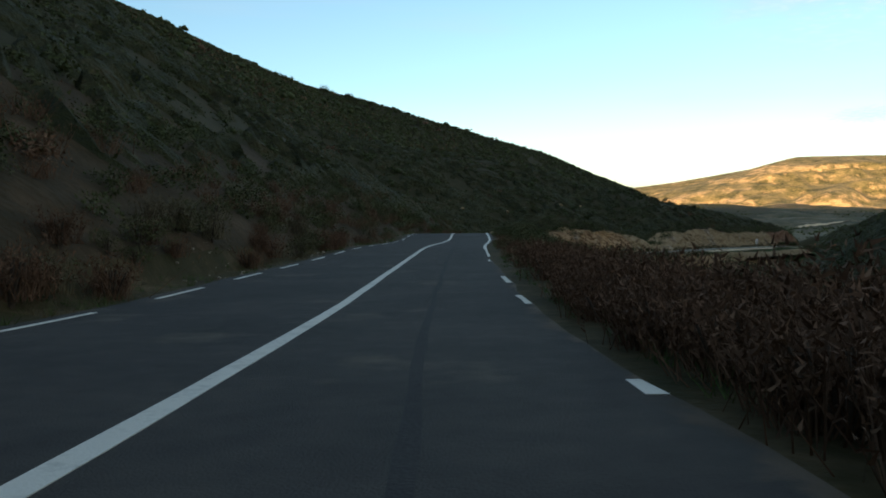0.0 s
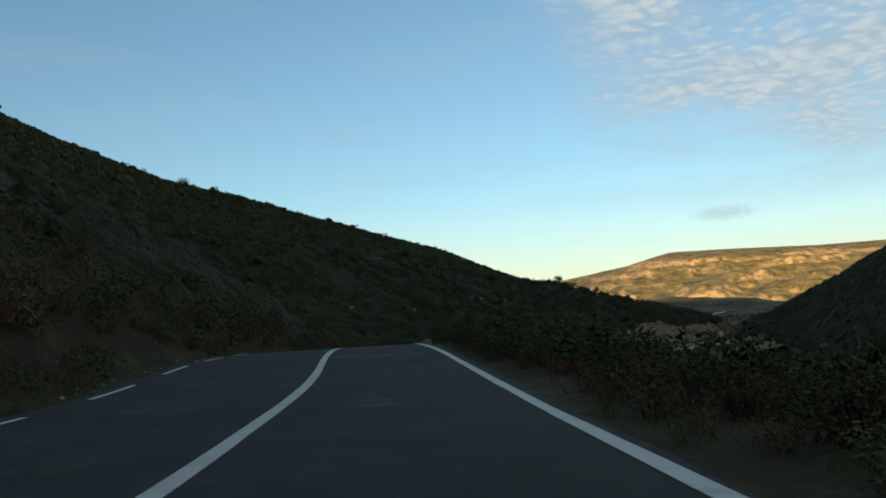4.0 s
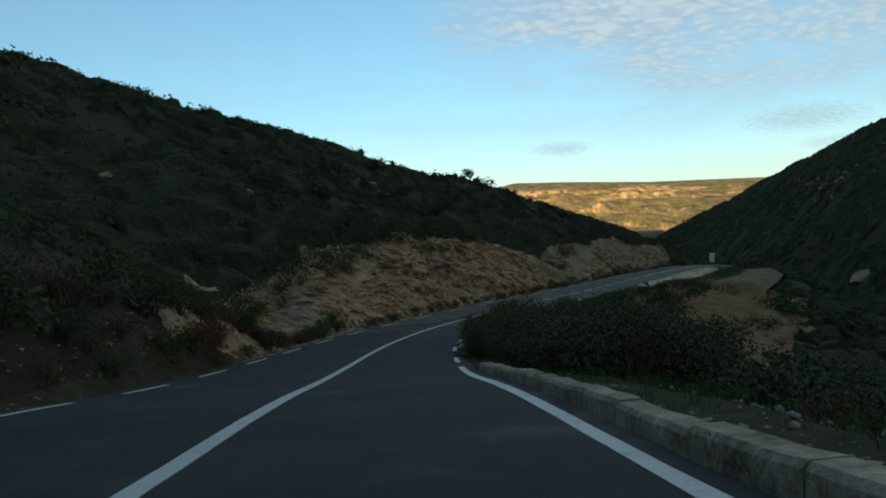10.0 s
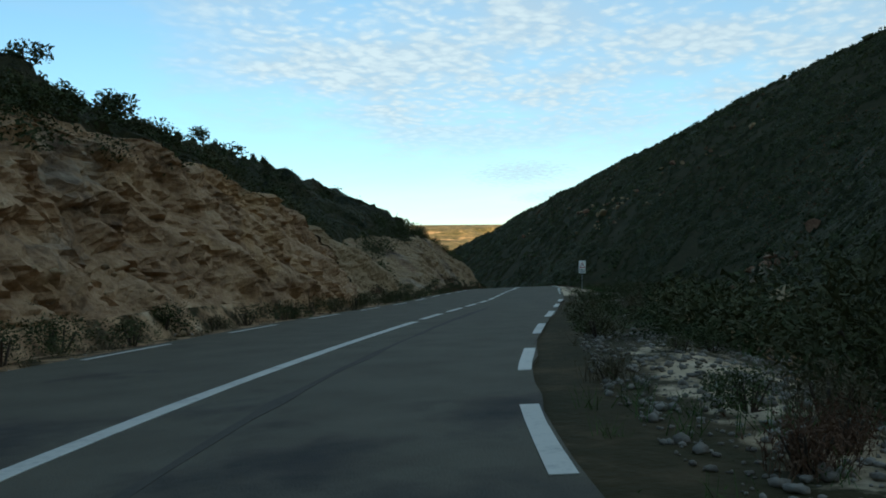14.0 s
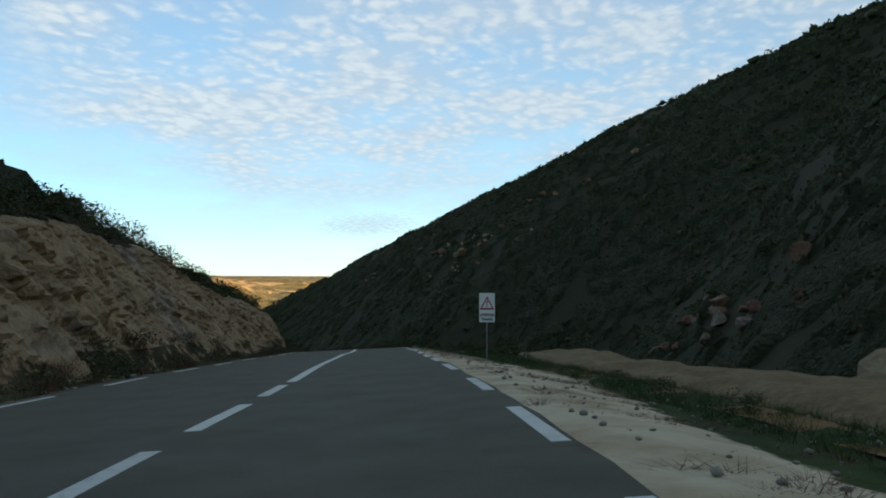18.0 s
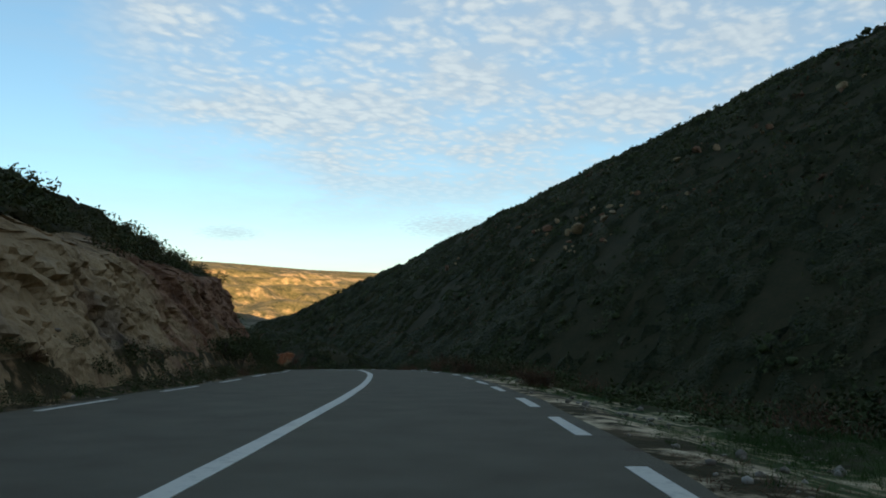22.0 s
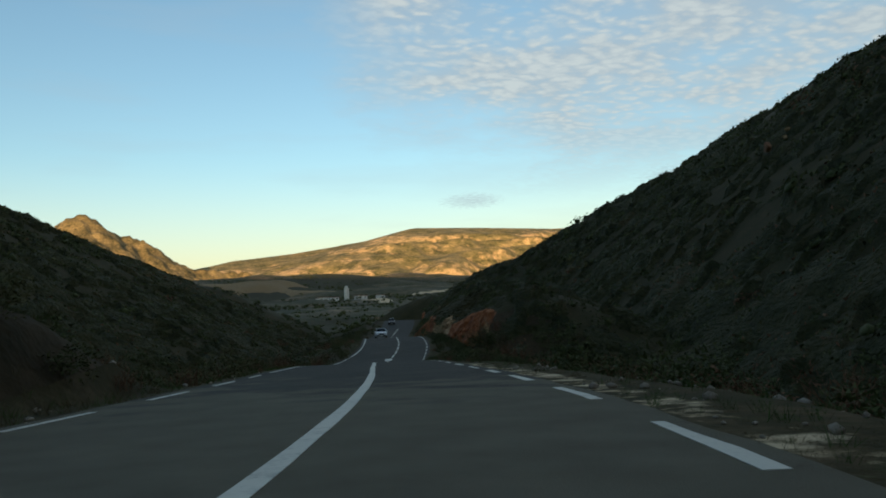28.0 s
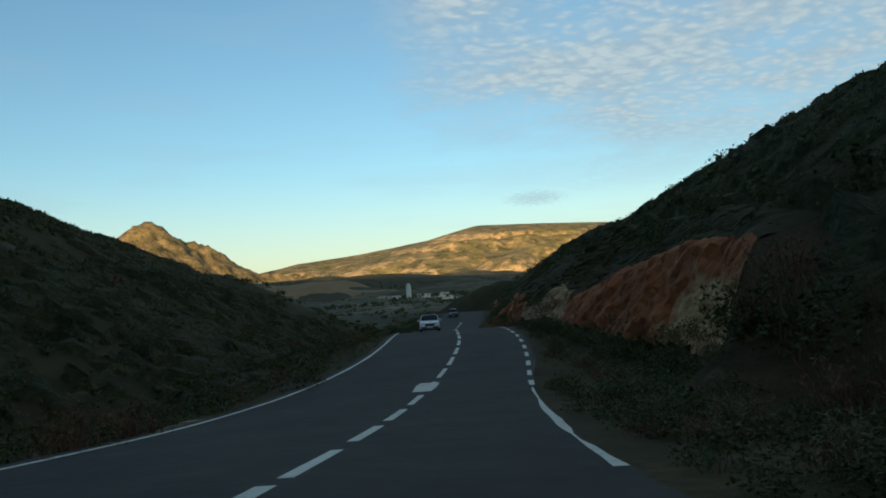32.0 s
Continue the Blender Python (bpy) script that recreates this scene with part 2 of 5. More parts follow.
M_VALLEY = material("valley_fields", [(0.026, 0.030, 0.011), (0.045, 0.044, 0.017), (0.080, 0.064, 0.030), (0.145, 0.100, 0.056), (0.28, 0.195, 0.12)], 0.016, 0.95, 0.9, 0.05, (0.34, 0.74), tone=0.0, detail=10.0)
M_BANK = material("dry_bank", [(0.022, 0.019, 0.009), (0.044, 0.031, 0.015), (0.080, 0.051, 0.027)], 0.25, 0.95, 0.8, 3, tone=0.0, sheen=0.12)
M_ROCK = material("ochre_rock", [(0.0978, 0.059, 0.033), (0.3105, 0.1829, 0.092), (0.4715, 0.2974, 0.1558), (0.621, 0.472, 0.295)], 0.55, 0.92, 0.8, 5.0, (0.26, 0.76), tone=0.0, stretch=(1, 1, 1.3), deep=0.35)
M_ROCK_PALE = material("tan_rock", [(0.1236, 0.08, 0.0406), (0.2884, 0.1906, 0.0952), (0.3811, 0.2604, 0.1365), (0.4944, 0.3534, 0.1989)], 0.5, 0.92, 0.8, 5.0, (0.26, 0.76), tone=0.0, deep=0.35)
M_ROCK_GREY = material("grey_brown_rock", [(0.069, 0.0484, 0.0319), (0.1955, 0.1357, 0.085), (0.299, 0.2183, 0.1392), (0.437, 0.3422, 0.2301)], 0.4, 0.92, 1.0, 2.4, (0.3, 0.7), tone=0.0)
M_ROCK_RUST = material("rusty_rock", [(0.09, 0.043, 0.023), (0.21, 0.105, 0.056), (0.31, 0.175, 0.098)], 0.4, 0.92, 1.0, 2.4, (0.3, 0.7), tone=0.0)
M_OCHRE = material("yellow_ochre", [(0.2645, 0.1475, 0.0637), (0.414, 0.2419, 0.1062), (0.5405, 0.354, 0.177)], 0.8, 0.92, 0.8, 5.0, (0.3, 0.7), tone=0.0)
M_RED = material("red_earth", [(0.13, 0.040, 0.014), (0.31, 0.098, 0.034), (0.42, 0.160, 0.064)], 0.22, 0.95, 0.9, 2.4, tone=0.0)
M_STONE = material("loose_stone", [(0.13, 0.10, 0.075), (0.27, 0.225, 0.17), (0.40, 0.35, 0.285)], 1.5, 0.9, 0.5, 12, tone=0.3)
M_KERB = material("worn_concrete", [(0.12, 0.083, 0.048), (0.33, 0.245, 0.150), (0.52, 0.41, 0.28)], 1.3, 0.9, 0.7, 14, tone=0.08)
M_FAR = material("sunlit_plateau", [(0.055, 0.0535, 0.0213), (0.1265, 0.1069, 0.0426), (0.22, 0.1703, 0.0722), (0.319, 0.2297, 0.1025), (0.44, 0.3019, 0.1435)], 0.017, 0.95, 1.0, 0.05, (0.34, 0.70), tone=0.0, stretch=(1, 1, 2.6), detail=14.0)
M_SCAR = material("bare_plateau_rock", [(0.3816, 0.2279, 0.096), (0.636, 0.3977, 0.184), (0.8904, 0.6014, 0.32)], 0.03, 0.95, 1.0, 0.05, (0.35, 0.65), tone=0.0)
M_PEAK = material("grey_peak_rock", [(0.055, 0.048, 0.0221), (0.143, 0.108, 0.0493), (0.275, 0.195, 0.0892), (0.44, 0.31, 0.153)], 0.024, 0.95, 1.0, 0.10, (0.34, 0.70), tone=0.0, detail=14.0)
M_LEAF = material("maquis_leaf", [(0.0336, 0.044, 0.01232), (0.05824, 0.068, 0.02024), (0.0896, 0.09, 0.03168)], 0.9, 0.8, 0, tone=0.3, sheen=0.22)
M_OLIVE = material("olive_leaf", [(0.0462, 0.05, 0.0176), (0.077, 0.075, 0.02728), (0.1155, 0.1, 0.04312)], 0.9, 0.8, 0, tone=0.3, sheen=0.22)
M_DRY = material("dry_brown_twig", [(0.065, 0.034, 0.020), (0.13, 0.070, 0.040), (0.19, 0.115, 0.068)], 0.9, 0.9, 0, tone=0.4, sheen=0.12)
M_STRAW = material("pale_straw", [(0.06, 0.048, 0.025), (0.12, 0.095, 0.052), (0.19, 0.155, 0.095)], 0.9, 0.9, 0, tone=0.35, sheen=0.12)
M_GRASS = material("verge_grass", [(0.030, 0.056, 0.012), (0.055, 0.092, 0.022), (0.085, 0.115, 0.038)], 0.9, 0.85, 0, tone=0.4, sheen=0.12)
M_BARK = material("twig_bark", [(0.05, 0.035, 0.025), (0.11, 0.08, 0.055)], 3.0, 0.9, 0.4, 20, sheen=0.22)
M_SIGN = material("sign_white", [(0.861, 0.82, 0.711), (0.92, 0.9, 0.783)], 2.0, 0.45, 0.05, 20, tone=0.0)
M_SIGN_RED = material("sign_red", [(0.42, 0.02, 0.025), (0.52, 0.03, 0.03)], 3.0, 0.45, 0, tone=0.0)
M_SIGN_BLACK = material("sign_black", [(0.012, 0.012, 0.013), (0.022, 0.022, 0.024)], 3.0, 0.5, 0, tone=0.0)
M_STEEL = material("galvanised_steel", [(0.30, 0.30, 0.30), (0.45, 0.45, 0.44)], 6.0, 0.45, 0.1, 30, metal=0.8, tone=0.0)
M_CAR_WHITE = material("car_white", [(0.70, 0.70, 0.69), (0.80, 0.80, 0.79)], 1.0, 0.3, 0, tone=0.0)
M_CAR_DARK = material("car_dark", [(0.030, 0.032, 0.036), (0.05, 0.052, 0.058)], 1.0, 0.3, 0, tone=0.0)
M_TYRE = material("tyre_rubber", [(0.012, 0.012, 0.012), (0.025, 0.025, 0.025)], 6.0, 0.8, 0.2, 40, tone=0.0)
M_GLASS = material("car_glass", [(0.010, 0.012, 0.014), (0.016, 0.018, 0.02)], 1.0, 0.06, 0, tone=0.0)
M_LAMP = material("headlight_lens", [(0.55, 0.56, 0.58), (0.75, 0.76, 0.78)], 4.0, 0.15, 0, tone=0.0)
M_WALL = material("lime_wash", [(0.52, 0.49, 0.44), (0.68, 0.66, 0.62)], 0.3, 0.9, 0.2, 3, tone=0.06)
M_ROOF = material("roof_tile", [(0.20, 0.09, 0.05), (0.30, 0.15, 0.09)], 0.6, 0.9, 0.4, 6)


def patched(name, under, over, field, scale=1.6):
    """Two surfaces that give way to one another in ragged patches, where the mesh's own field says how bare the soil is."""
    m = under.copy()
    m.name = name
    n, l = m.node_tree.nodes, m.node_tree.links
    bsdf = n["Principled BSDF"]
    first = bsdf.inputs["Base Color"].links[0].from_socket
    src = over.node_tree.nodes
    ramp = n.new("ShaderNodeValToRGB")
    old = [k for k in src if k.type == "VALTORGB"][0].color_ramp.elements
    for k, el in enumerate(old):
        e = ramp.color_ramp.elements[k] if k < 2 else ramp.color_ramp.elements.new(el.position)
        e.position, e.color = el.position, el.color[:]
    tc = n.new("ShaderNodeTexCoord")
    tone_noise, rag = n.new("ShaderNodeTexNoise"), n.new("ShaderNodeTexNoise")
    tone_noise.inputs["Scale"].default_value, tone_noise.inputs["Detail"].default_value = 1.1, 8.0
    rag.inputs["Scale"].default_value, rag.inputs["Detail"].default_value, rag.inputs["Roughness"].default_value = scale, 7.0, 0.62
    l.new(tc.outputs["Object"], tone_noise.inputs["Vector"]), l.new(tc.outputs["Object"], rag.inputs["Vector"])
    l.new(tone_noise.outputs[0], ramp.inputs[0])
    att = n.new("ShaderNodeAttribute")
    att.attribute_name = field
    add = n.new("ShaderNodeMath")
    add.operation = "ADD"
    l.new(att.outputs["Fac"], add.inputs[0]), l.new(rag.outputs[0], add.inputs[1])
    edge = n.new("ShaderNodeMapRange")
    edge.inputs["From Min"].default_value, edge.inputs["From Max"].default_value = 0.94, 1.10
    l.new(add.outputs[0], edge.inputs[0])
    mix = n.new("ShaderNodeMixRGB")
    l.new(edge.outputs[0], mix.inputs[0]), l.new(first, mix.inputs[1]), l.new(ramp.outputs[0], mix.inputs[2])
    l.new(mix.outputs[0], bsdf.inputs["Base Color"])
    return m


def set_field(ob, name, values):
    a = ob.data.attributes.new(name, "FLOAT", "POINT")
    a.data.foreach_set("value", np.asarray(values, np.float32))


M_TURF = material("green_turf", [(0.018, 0.034, 0.006), (0.033, 0.054, 0.011), (0.056, 0.072, 0.019)], 0.9, 0.95, 0.4, 12, tone=0.0, sheen=0.12)
M_VERGE_MARL = patched("verge_and_marl", patched("verge_and_turf", M_VERGE, M_TURF, "turf", 0.8), M_MARL, "bare")
M_PLATEAU = patched("scrub_and_scars", M_FAR, M_SCAR, "scar", 0.028)
M_ROAD = patched("worn_asphalt", patched("old_and_new_asphalt", M_ASPHALT, M_ASPHALT_PALE, "toned", 0.45), M_GRIT, "dust", 1.3)
M_ROCK_FACE = patched("ochre_and_grey_rock", patched("ochre_rock_patches", M_ROCK, M_OCHRE, "ochre", 0.5), M_ROCK_GREY, "stain", 0.6)
M_PALE_FACE = patched("tan_and_rusty_rock", patched("tan_rock_patches", M_ROCK_PALE, M_ROCK_GREY, "ochre", 0.5), M_ROCK_RUST, "stain", 0.4)
M_RED_FACE = patched("red_and_ochre_earth", M_RED, M_OCHRE, "stain", 0.5)
M_VALLEY_EARTH = patched("valley_and_earth", M_VALLEY, M_EARTH_BARE, "mound", 0.02)
M_VERGE_OCHRE = patched("verge_and_ochre", M_VERGE, M_ROCK, "bare")
M_BANK_EARTH = patched("bank_and_earth", patched("bank_and_turf", M_BANK, M_TURF, "turf", 0.8), M_EARTH, "bare", 0.7)
M_HILL_EARTH = patched("scrub_and_earth", M_HILL, M_EARTH, "bare", 0.35)

# ---- road line: heading in degrees and grade every 8 m, from 16 m behind the start ----
HEADING = [2.2, 1.1, 0.0, -1.1, -1.8, -3.1, -2.7, -3.6, -3.9, -5.7, -6.3, -6.0, -3.3, -4.0, -5.3, -9.5, -11.7, -14.3, -16.6, -18.1, -17.4, -20.2, -21.8, -26.3, -32.9, -40.3, -48.9, -51.2, -51.1, -50.4, -48.7, -48.8, -49.3, -47.4, -47.7, -48.2, -47.9, -47.4, -46.2, -45.5, -43.3, -41.5, -39.8, -37.4, -35.7, -34.9, -33.4, -31.0, -28.1, -25.1, -23.6, -22.7, -23.5, -22.6, -23.5, -25.7, -26.4, -27.7, -29.2, -27.1, -24.0, -22.9, -21.8, -20.6, -20.3, -21.2, -22.9, -25.0, -26.7, -28.1, -29.1, -29.5, -29.1, -28.1, -26.8, -25.4, -23.9, -22.3]
GRADE = [-0.067, -0.055, -0.041, -0.025, -0.007, 0.023, 0.015, 0.028, 0.032, 0.016, 0.013, 0.029, 0.061, 0.024, 0.006, -0.034, -0.077, -0.098, -0.088, -0.078, -0.114, -0.075, -0.059, -0.037, -0.020, -0.002, 0.023, 0.023, 0.017, 0.014, 0.023, 0.022, 0.016, 0.017, 0.004, 0.011, -0.006, 0.011, -0.006, -0.008, -0.015, -0.011, -0.030, -0.019, -0.036, -0.034, -0.030, -0.029, -0.035, -0.046, -0.049, -0.048, -0.050, -0.056, -0.073, -0.085, -0.063, -0.018, 0.041, 0.054, 0.036, 0.007, -0.028, -0.062, -0.084, -0.084, -0.065, -0.031, 0.006, 0.038, 0.060, 0.072, 0.076, 0.074, 0.067, 0.057, 0.045, 0.033]
S_FIRST, S_STEP = -16.0, 1.0
KNOT_S = S_FIRST + 8.0 * np.arange(len(HEADING))
ROAD_S = np.arange(S_FIRST, KNOT_S[-1], S_STEP)
ROAD_T = np.radians(np.interp(ROAD_S, KNOT_S, HEADING))
ROAD_G = np.interp(ROAD_S, KNOT_S, GRADE)


def run_up(v):
    out = np.concatenate([[0.0], np.cumsum(v[:-1] * S_STEP)])
    return out - out[int(round(-S_FIRST / S_STEP))]


ROAD_X, ROAD_Y, ROAD_Z = run_up(-np.sin(ROAD_T)), run_up(np.cos(ROAD_T)), run_up(ROAD_G)
EDGE_L, EDGE_R = -4.32, 3.68


def on_road(s, d, up=0.0):
    """A place on the road: s metres along it, d metres to the right of its middle line."""
    s, d = np.asarray(s, float), np.asarray(d, float)
    t = np.interp(s, ROAD_S, ROAD_T)
    return np.stack([np.interp(s, ROAD_S, ROAD_X) + np.cos(t) * d, np.interp(s, ROAD_S, ROAD_Y) + np.sin(t) * d,
                     np.interp(s, ROAD_S, ROAD_Z) + up + 0 * d], -1)


def nearest(px, py):
    """For places in plan: metres to the right of the road's middle, metres along it and the road's height there."""
    px, py = np.asarray(px, float).ravel(), np.asarray(py, float).ravel()
    d, s, z = np.zeros(len(px)), np.zeros(len(px)), np.zeros(len(px))
    gx, gy = ROAD_X[::2], ROAD_Y[::2]
    for i in range(0, len(px), 20000):
        x, y = px[i:i + 20000], py[i:i + 20000]
        k = ((x[:, None] - gx) ** 2 + (y[:, None] - gy) ** 2).argmin(1) * 2
        along = np.clip(-np.sin(ROAD_T[k]) * (x - ROAD_X[k]) + np.cos(ROAD_T[k]) * (y - ROAD_Y[k]), -1.5, 1.5)
        s[i:i + 20000] = ROAD_S[k] + along
        side = np.cos(ROAD_T[k]) * (x - ROAD_X[k]) + np.sin(ROAD_T[k]) * (y - ROAD_Y[k])
        far = np.hypot(x - ROAD_X[k], y - ROAD_Y[k])
        d[i:i + 20000] = np.where(np.abs(side) > 0.9 * far, side, np.where(side < 0, -1, 1) * far)
        z[i:i + 20000] = ROAD_Z[k] + along * ROAD_G[k]
    return d, s, z


def grain(x, y, size, seed=0):
    """Smooth value noise, -1 to 1."""
    x, y = np.asarray(x, float) / size, np.asarray(y, float) / size
    i, j = np.floor(x).astype(np.int64), np.floor(y).astype(np.int64)
    u, v = x - i, y - j
    u, v = u * u * (3 - 2 * u), v * v * (3 - 2 * v)

    def h(a, b):
        n = (a * 374761393 + b * 668265263 + seed * 1442695041) & 0x7FFFFFFF
        n = ((n ^ (n >> 13)) * 1274126177) & 0x7FFFFFFF
        return ((n ^ (n >> 16)) & 0xFFFF) / 32767.5 - 1
    return (h(i, j) * (1 - u) + h(i + 1, j) * u) * (1 - v) + (h(i, j + 1) * (1 - u) + h(i + 1, j + 1) * u) * v


def ridge(px, py, crest, slope, soft=12.0):
    """Height of a hill with a crest line and even flanks."""
    best = np.full(px.shape, -1e3)
    for (ax, ay, az), (bx, by, bz) in zip(crest[:-1], crest[1:]):
        ux, uy = bx - ax, by - ay
        u = np.clip(((px - ax) * ux + (py - ay) * uy) / (ux * ux + uy * uy), 0, 1)
        d = np.hypot(px - ax - u * ux, py - ay - u * uy)
        best = np.maximum(best, az + u * (bz - az) - slope * (np.sqrt(d * d + soft * soft) - soft))
    return best


HILLS = [
    ([(-150, 0, 75), (-111, 70, 69.1), (-90, 116, 51.4), (-61.7, 217, 38.2), (13.8, 239.6, 23.9), (6.7, 255.2, 27.9), (41.9, 272.3, 22.8), (66.7, 263.3, 16), (145.5, 310.3, 3.5)], 0.55, 12),
    ([(-179.9, 319, 123.2), (-83.2, 436.4, 91.6), (73.1, 495.9, 55.6), (125.4, 523.8, 36.9), (201, 534.2, 4.8)], 0.53, 12),
    ([(249, 139, 110), (280.7, 204, 78), (286.4, 285.5, 61.4), (294.9, 405.2, 33.4), (266.8, 460.6, 7.3), (273, 525, 1.1)], 0.80, 12),
    ([(209, 374, -2), (216, 394, -1), (236, 428, 0), (249, 455, 2)], 0.55, 5),
    # unseen ridge behind the start, added to keep the low sun off the valley
    ([(-1300, 100, 400), (-700, -350, 430), (-100, -800, 430), (700, -1300, 430)], 0.75, 40),
    ([(300, 1640, 40), (441, 1573, 43), (511, 1556, 50), (580, 1534, 32), (650, 1490, 16)], 0.20, 25),
    ([(380, 2100, 80), (560, 2110, 78), (830, 2221, 96), (1051, 2050, 72)], 0.14, 80),
]


CUT_S = [-20, 100, 146, 166, 186, 202, 218, 250, 300, 340, 366, 385, 600]
CUT_H = [1.0, 1.2, 1.3, 3.2, 5.0, 5.9, 5.3, 4.9, 5.0, 5.9, 4.9, 0.8, 0.6]
UPPER = 0.75


def smooth(a, b, v):
    u = np.clip((v - a) / (b - a), 0, 1)
    return u * u * (3 - 2 * u)


def cut_top(d, s):
    """Height of the roadside cutting."""
    top = np.where(d < 0, np.interp(s, CUT_S, CUT_H), np.interp(s, [433, 443, 450, 459, 465, 469, 474, 480, 488, 498, 515], [0.8, 4.3, 4.6, 3.9, 1.8, 2.8, 2.2, 1.2, 2.8, 3.0, 2.0]))
    return top * (1 + 0.18 * grain(s, 0 * s, 9, 6))


def land(px, py, d, s, zr):
    """Height of the land at places whose distance from the road is known."""
    r = np.hypot(px - 100, py - 200)
    z = -14 + 0.036 * np.maximum(r - 380, 0)
    for i, (crest, slope, soft) in enumerate(HILLS):
        h = ridge(px, py, crest, slope, soft)
        z = np.maximum(z, h - np.maximum(d, 0) * (1 + 3 * (1 - smooth(90, 125, s))) if i == 0 else h)
    a = np.abs(d)
    z = z + smooth(15, 60, a) * (1.5 * grain(px, py, 34, 1) + 0.7 * grain(px, py, 13, 2) + 0.3 * grain(px, py, 5, 3))
    shelf = np.where(d < 0, 6.1 + 0.5 * grain(s, 0 * s, 17, 5), 6.0 + (2.2 + 1.0 * smooth(270, 285, s)) * smooth(205, 225, s) * (1 - smooth(296, 314, s)) + np.interp(s, [432, 441, 446, 456, 466, 474], [0, 3.2, 3.2, 1.9, 0.5, 0]))
    top = cut_top(d, s)
    out = np.maximum(a - shelf, 0)
    steep = np.where(d < 0, 1.5 + 0.2 * smooth(270, 300, s), 1.3 + 0.9 * smooth(438, 443, s))
    rise = np.minimum(steep * out, top + UPPER * np.maximum(out - top / steep, 0))
    fall = np.where(d < 0, 0.30, 0.30) * out
    dip = 0.50 * smooth(4.2, 7.4, d) * smooth(224, 236, s) * (1 - smooth(300, 318, s))
    return np.clip(z, zr - fall, zr + rise) - 0.05 - dip


def mesh_object(name, verts, faces, mat, parent=None, shade=True):
    me = bpy.data.meshes.new(name)
    verts, faces = np.asarray(verts, np.float32), np.asarray(faces, np.int32)
    me.vertices.add(len(verts))
    me.vertices.foreach_set("co", verts.ravel())
    k = faces.shape[1]
    me.loops.add(len(faces) * k)
    me.loops.foreach_set("vertex_index", faces.ravel())
    me.polygons.add(len(faces))
    me.polygons.foreach_set("loop_start", np.arange(0, len(faces) * k, k, dtype=np.int32))
    me.polygons.foreach_set("loop_total", np.full(len(faces), k, np.int32))
    me.update(calc_edges=True)
    me.validate()
    me.polygons.foreach_set("use_smooth", np.full(len(me.polygons), shade))
    for m in mat if isinstance(mat, (list, tuple)) else [mat]:
        me.materials.append(m)
    ob = new(name, me)
    if parent:
        ob.parent = parent
    return ob


def grid_faces(n, m):
    i = np.arange((n - 1) * m).reshape(n - 1, m)[:, :-1].ravel()
    return np.stack([i, i + 1, i + m + 1, i + m], 1)


def part(name, bm, mat, parent, label=""):
    me = bpy.data.meshes.new(name)
    bm.normal_update()
    bm.to_mesh(me)
    bm.free()
    me.materials.append(mat)
    ob = new(name, me)
    ob.parent = parent
    if label:
        tagged(ob, label)
    return ob


def spaced(a, b, fine, lo, hi, grow=1.12):
    mid = list(np.arange(a, b, fine))
    left, right, st = [], [], fine
    x = a
    while x > lo:
        st *= grow
        x -= st
        left.append(x)
    st, x = fine, mid[-1]
    while x < hi:
        st *= grow
        x += st
        right.append(x)
    return np.array(left[::-1] + mid + right)


# ---- ground: one sheet out to the horizon ----
gx, gy = spaced(-110, 330, 3.0, -4600, 4600), spaced(-30, 560, 3.0, -4600, 4600)
GX, GY = np.meshgrid(gx, gy)
gd, gs, gz = nearest(GX, GY)
gh = land(GX.ravel(), GY.ravel(), gd, gs, gz)
gh -= 3.0 * (1 - smooth(12.5, 17.8, np.abs(gd)))
ground = mesh_object("ground", np.stack([GX.ravel(), GY.ravel(), gh], 1), grid_faces(len(gy), len(gx)), M_HILL_EARTH)
set_field(ground, "bare", 0.78 * smooth(8, 12, gd) * (1 - smooth(19, 25, gd)) * smooth(168, 186, gs) * (1 - smooth(230, 265, gs)) + 0.22)
tagged(ground, "dark shaded hillsides of scrub and stony soil", "ground", kind="structure")


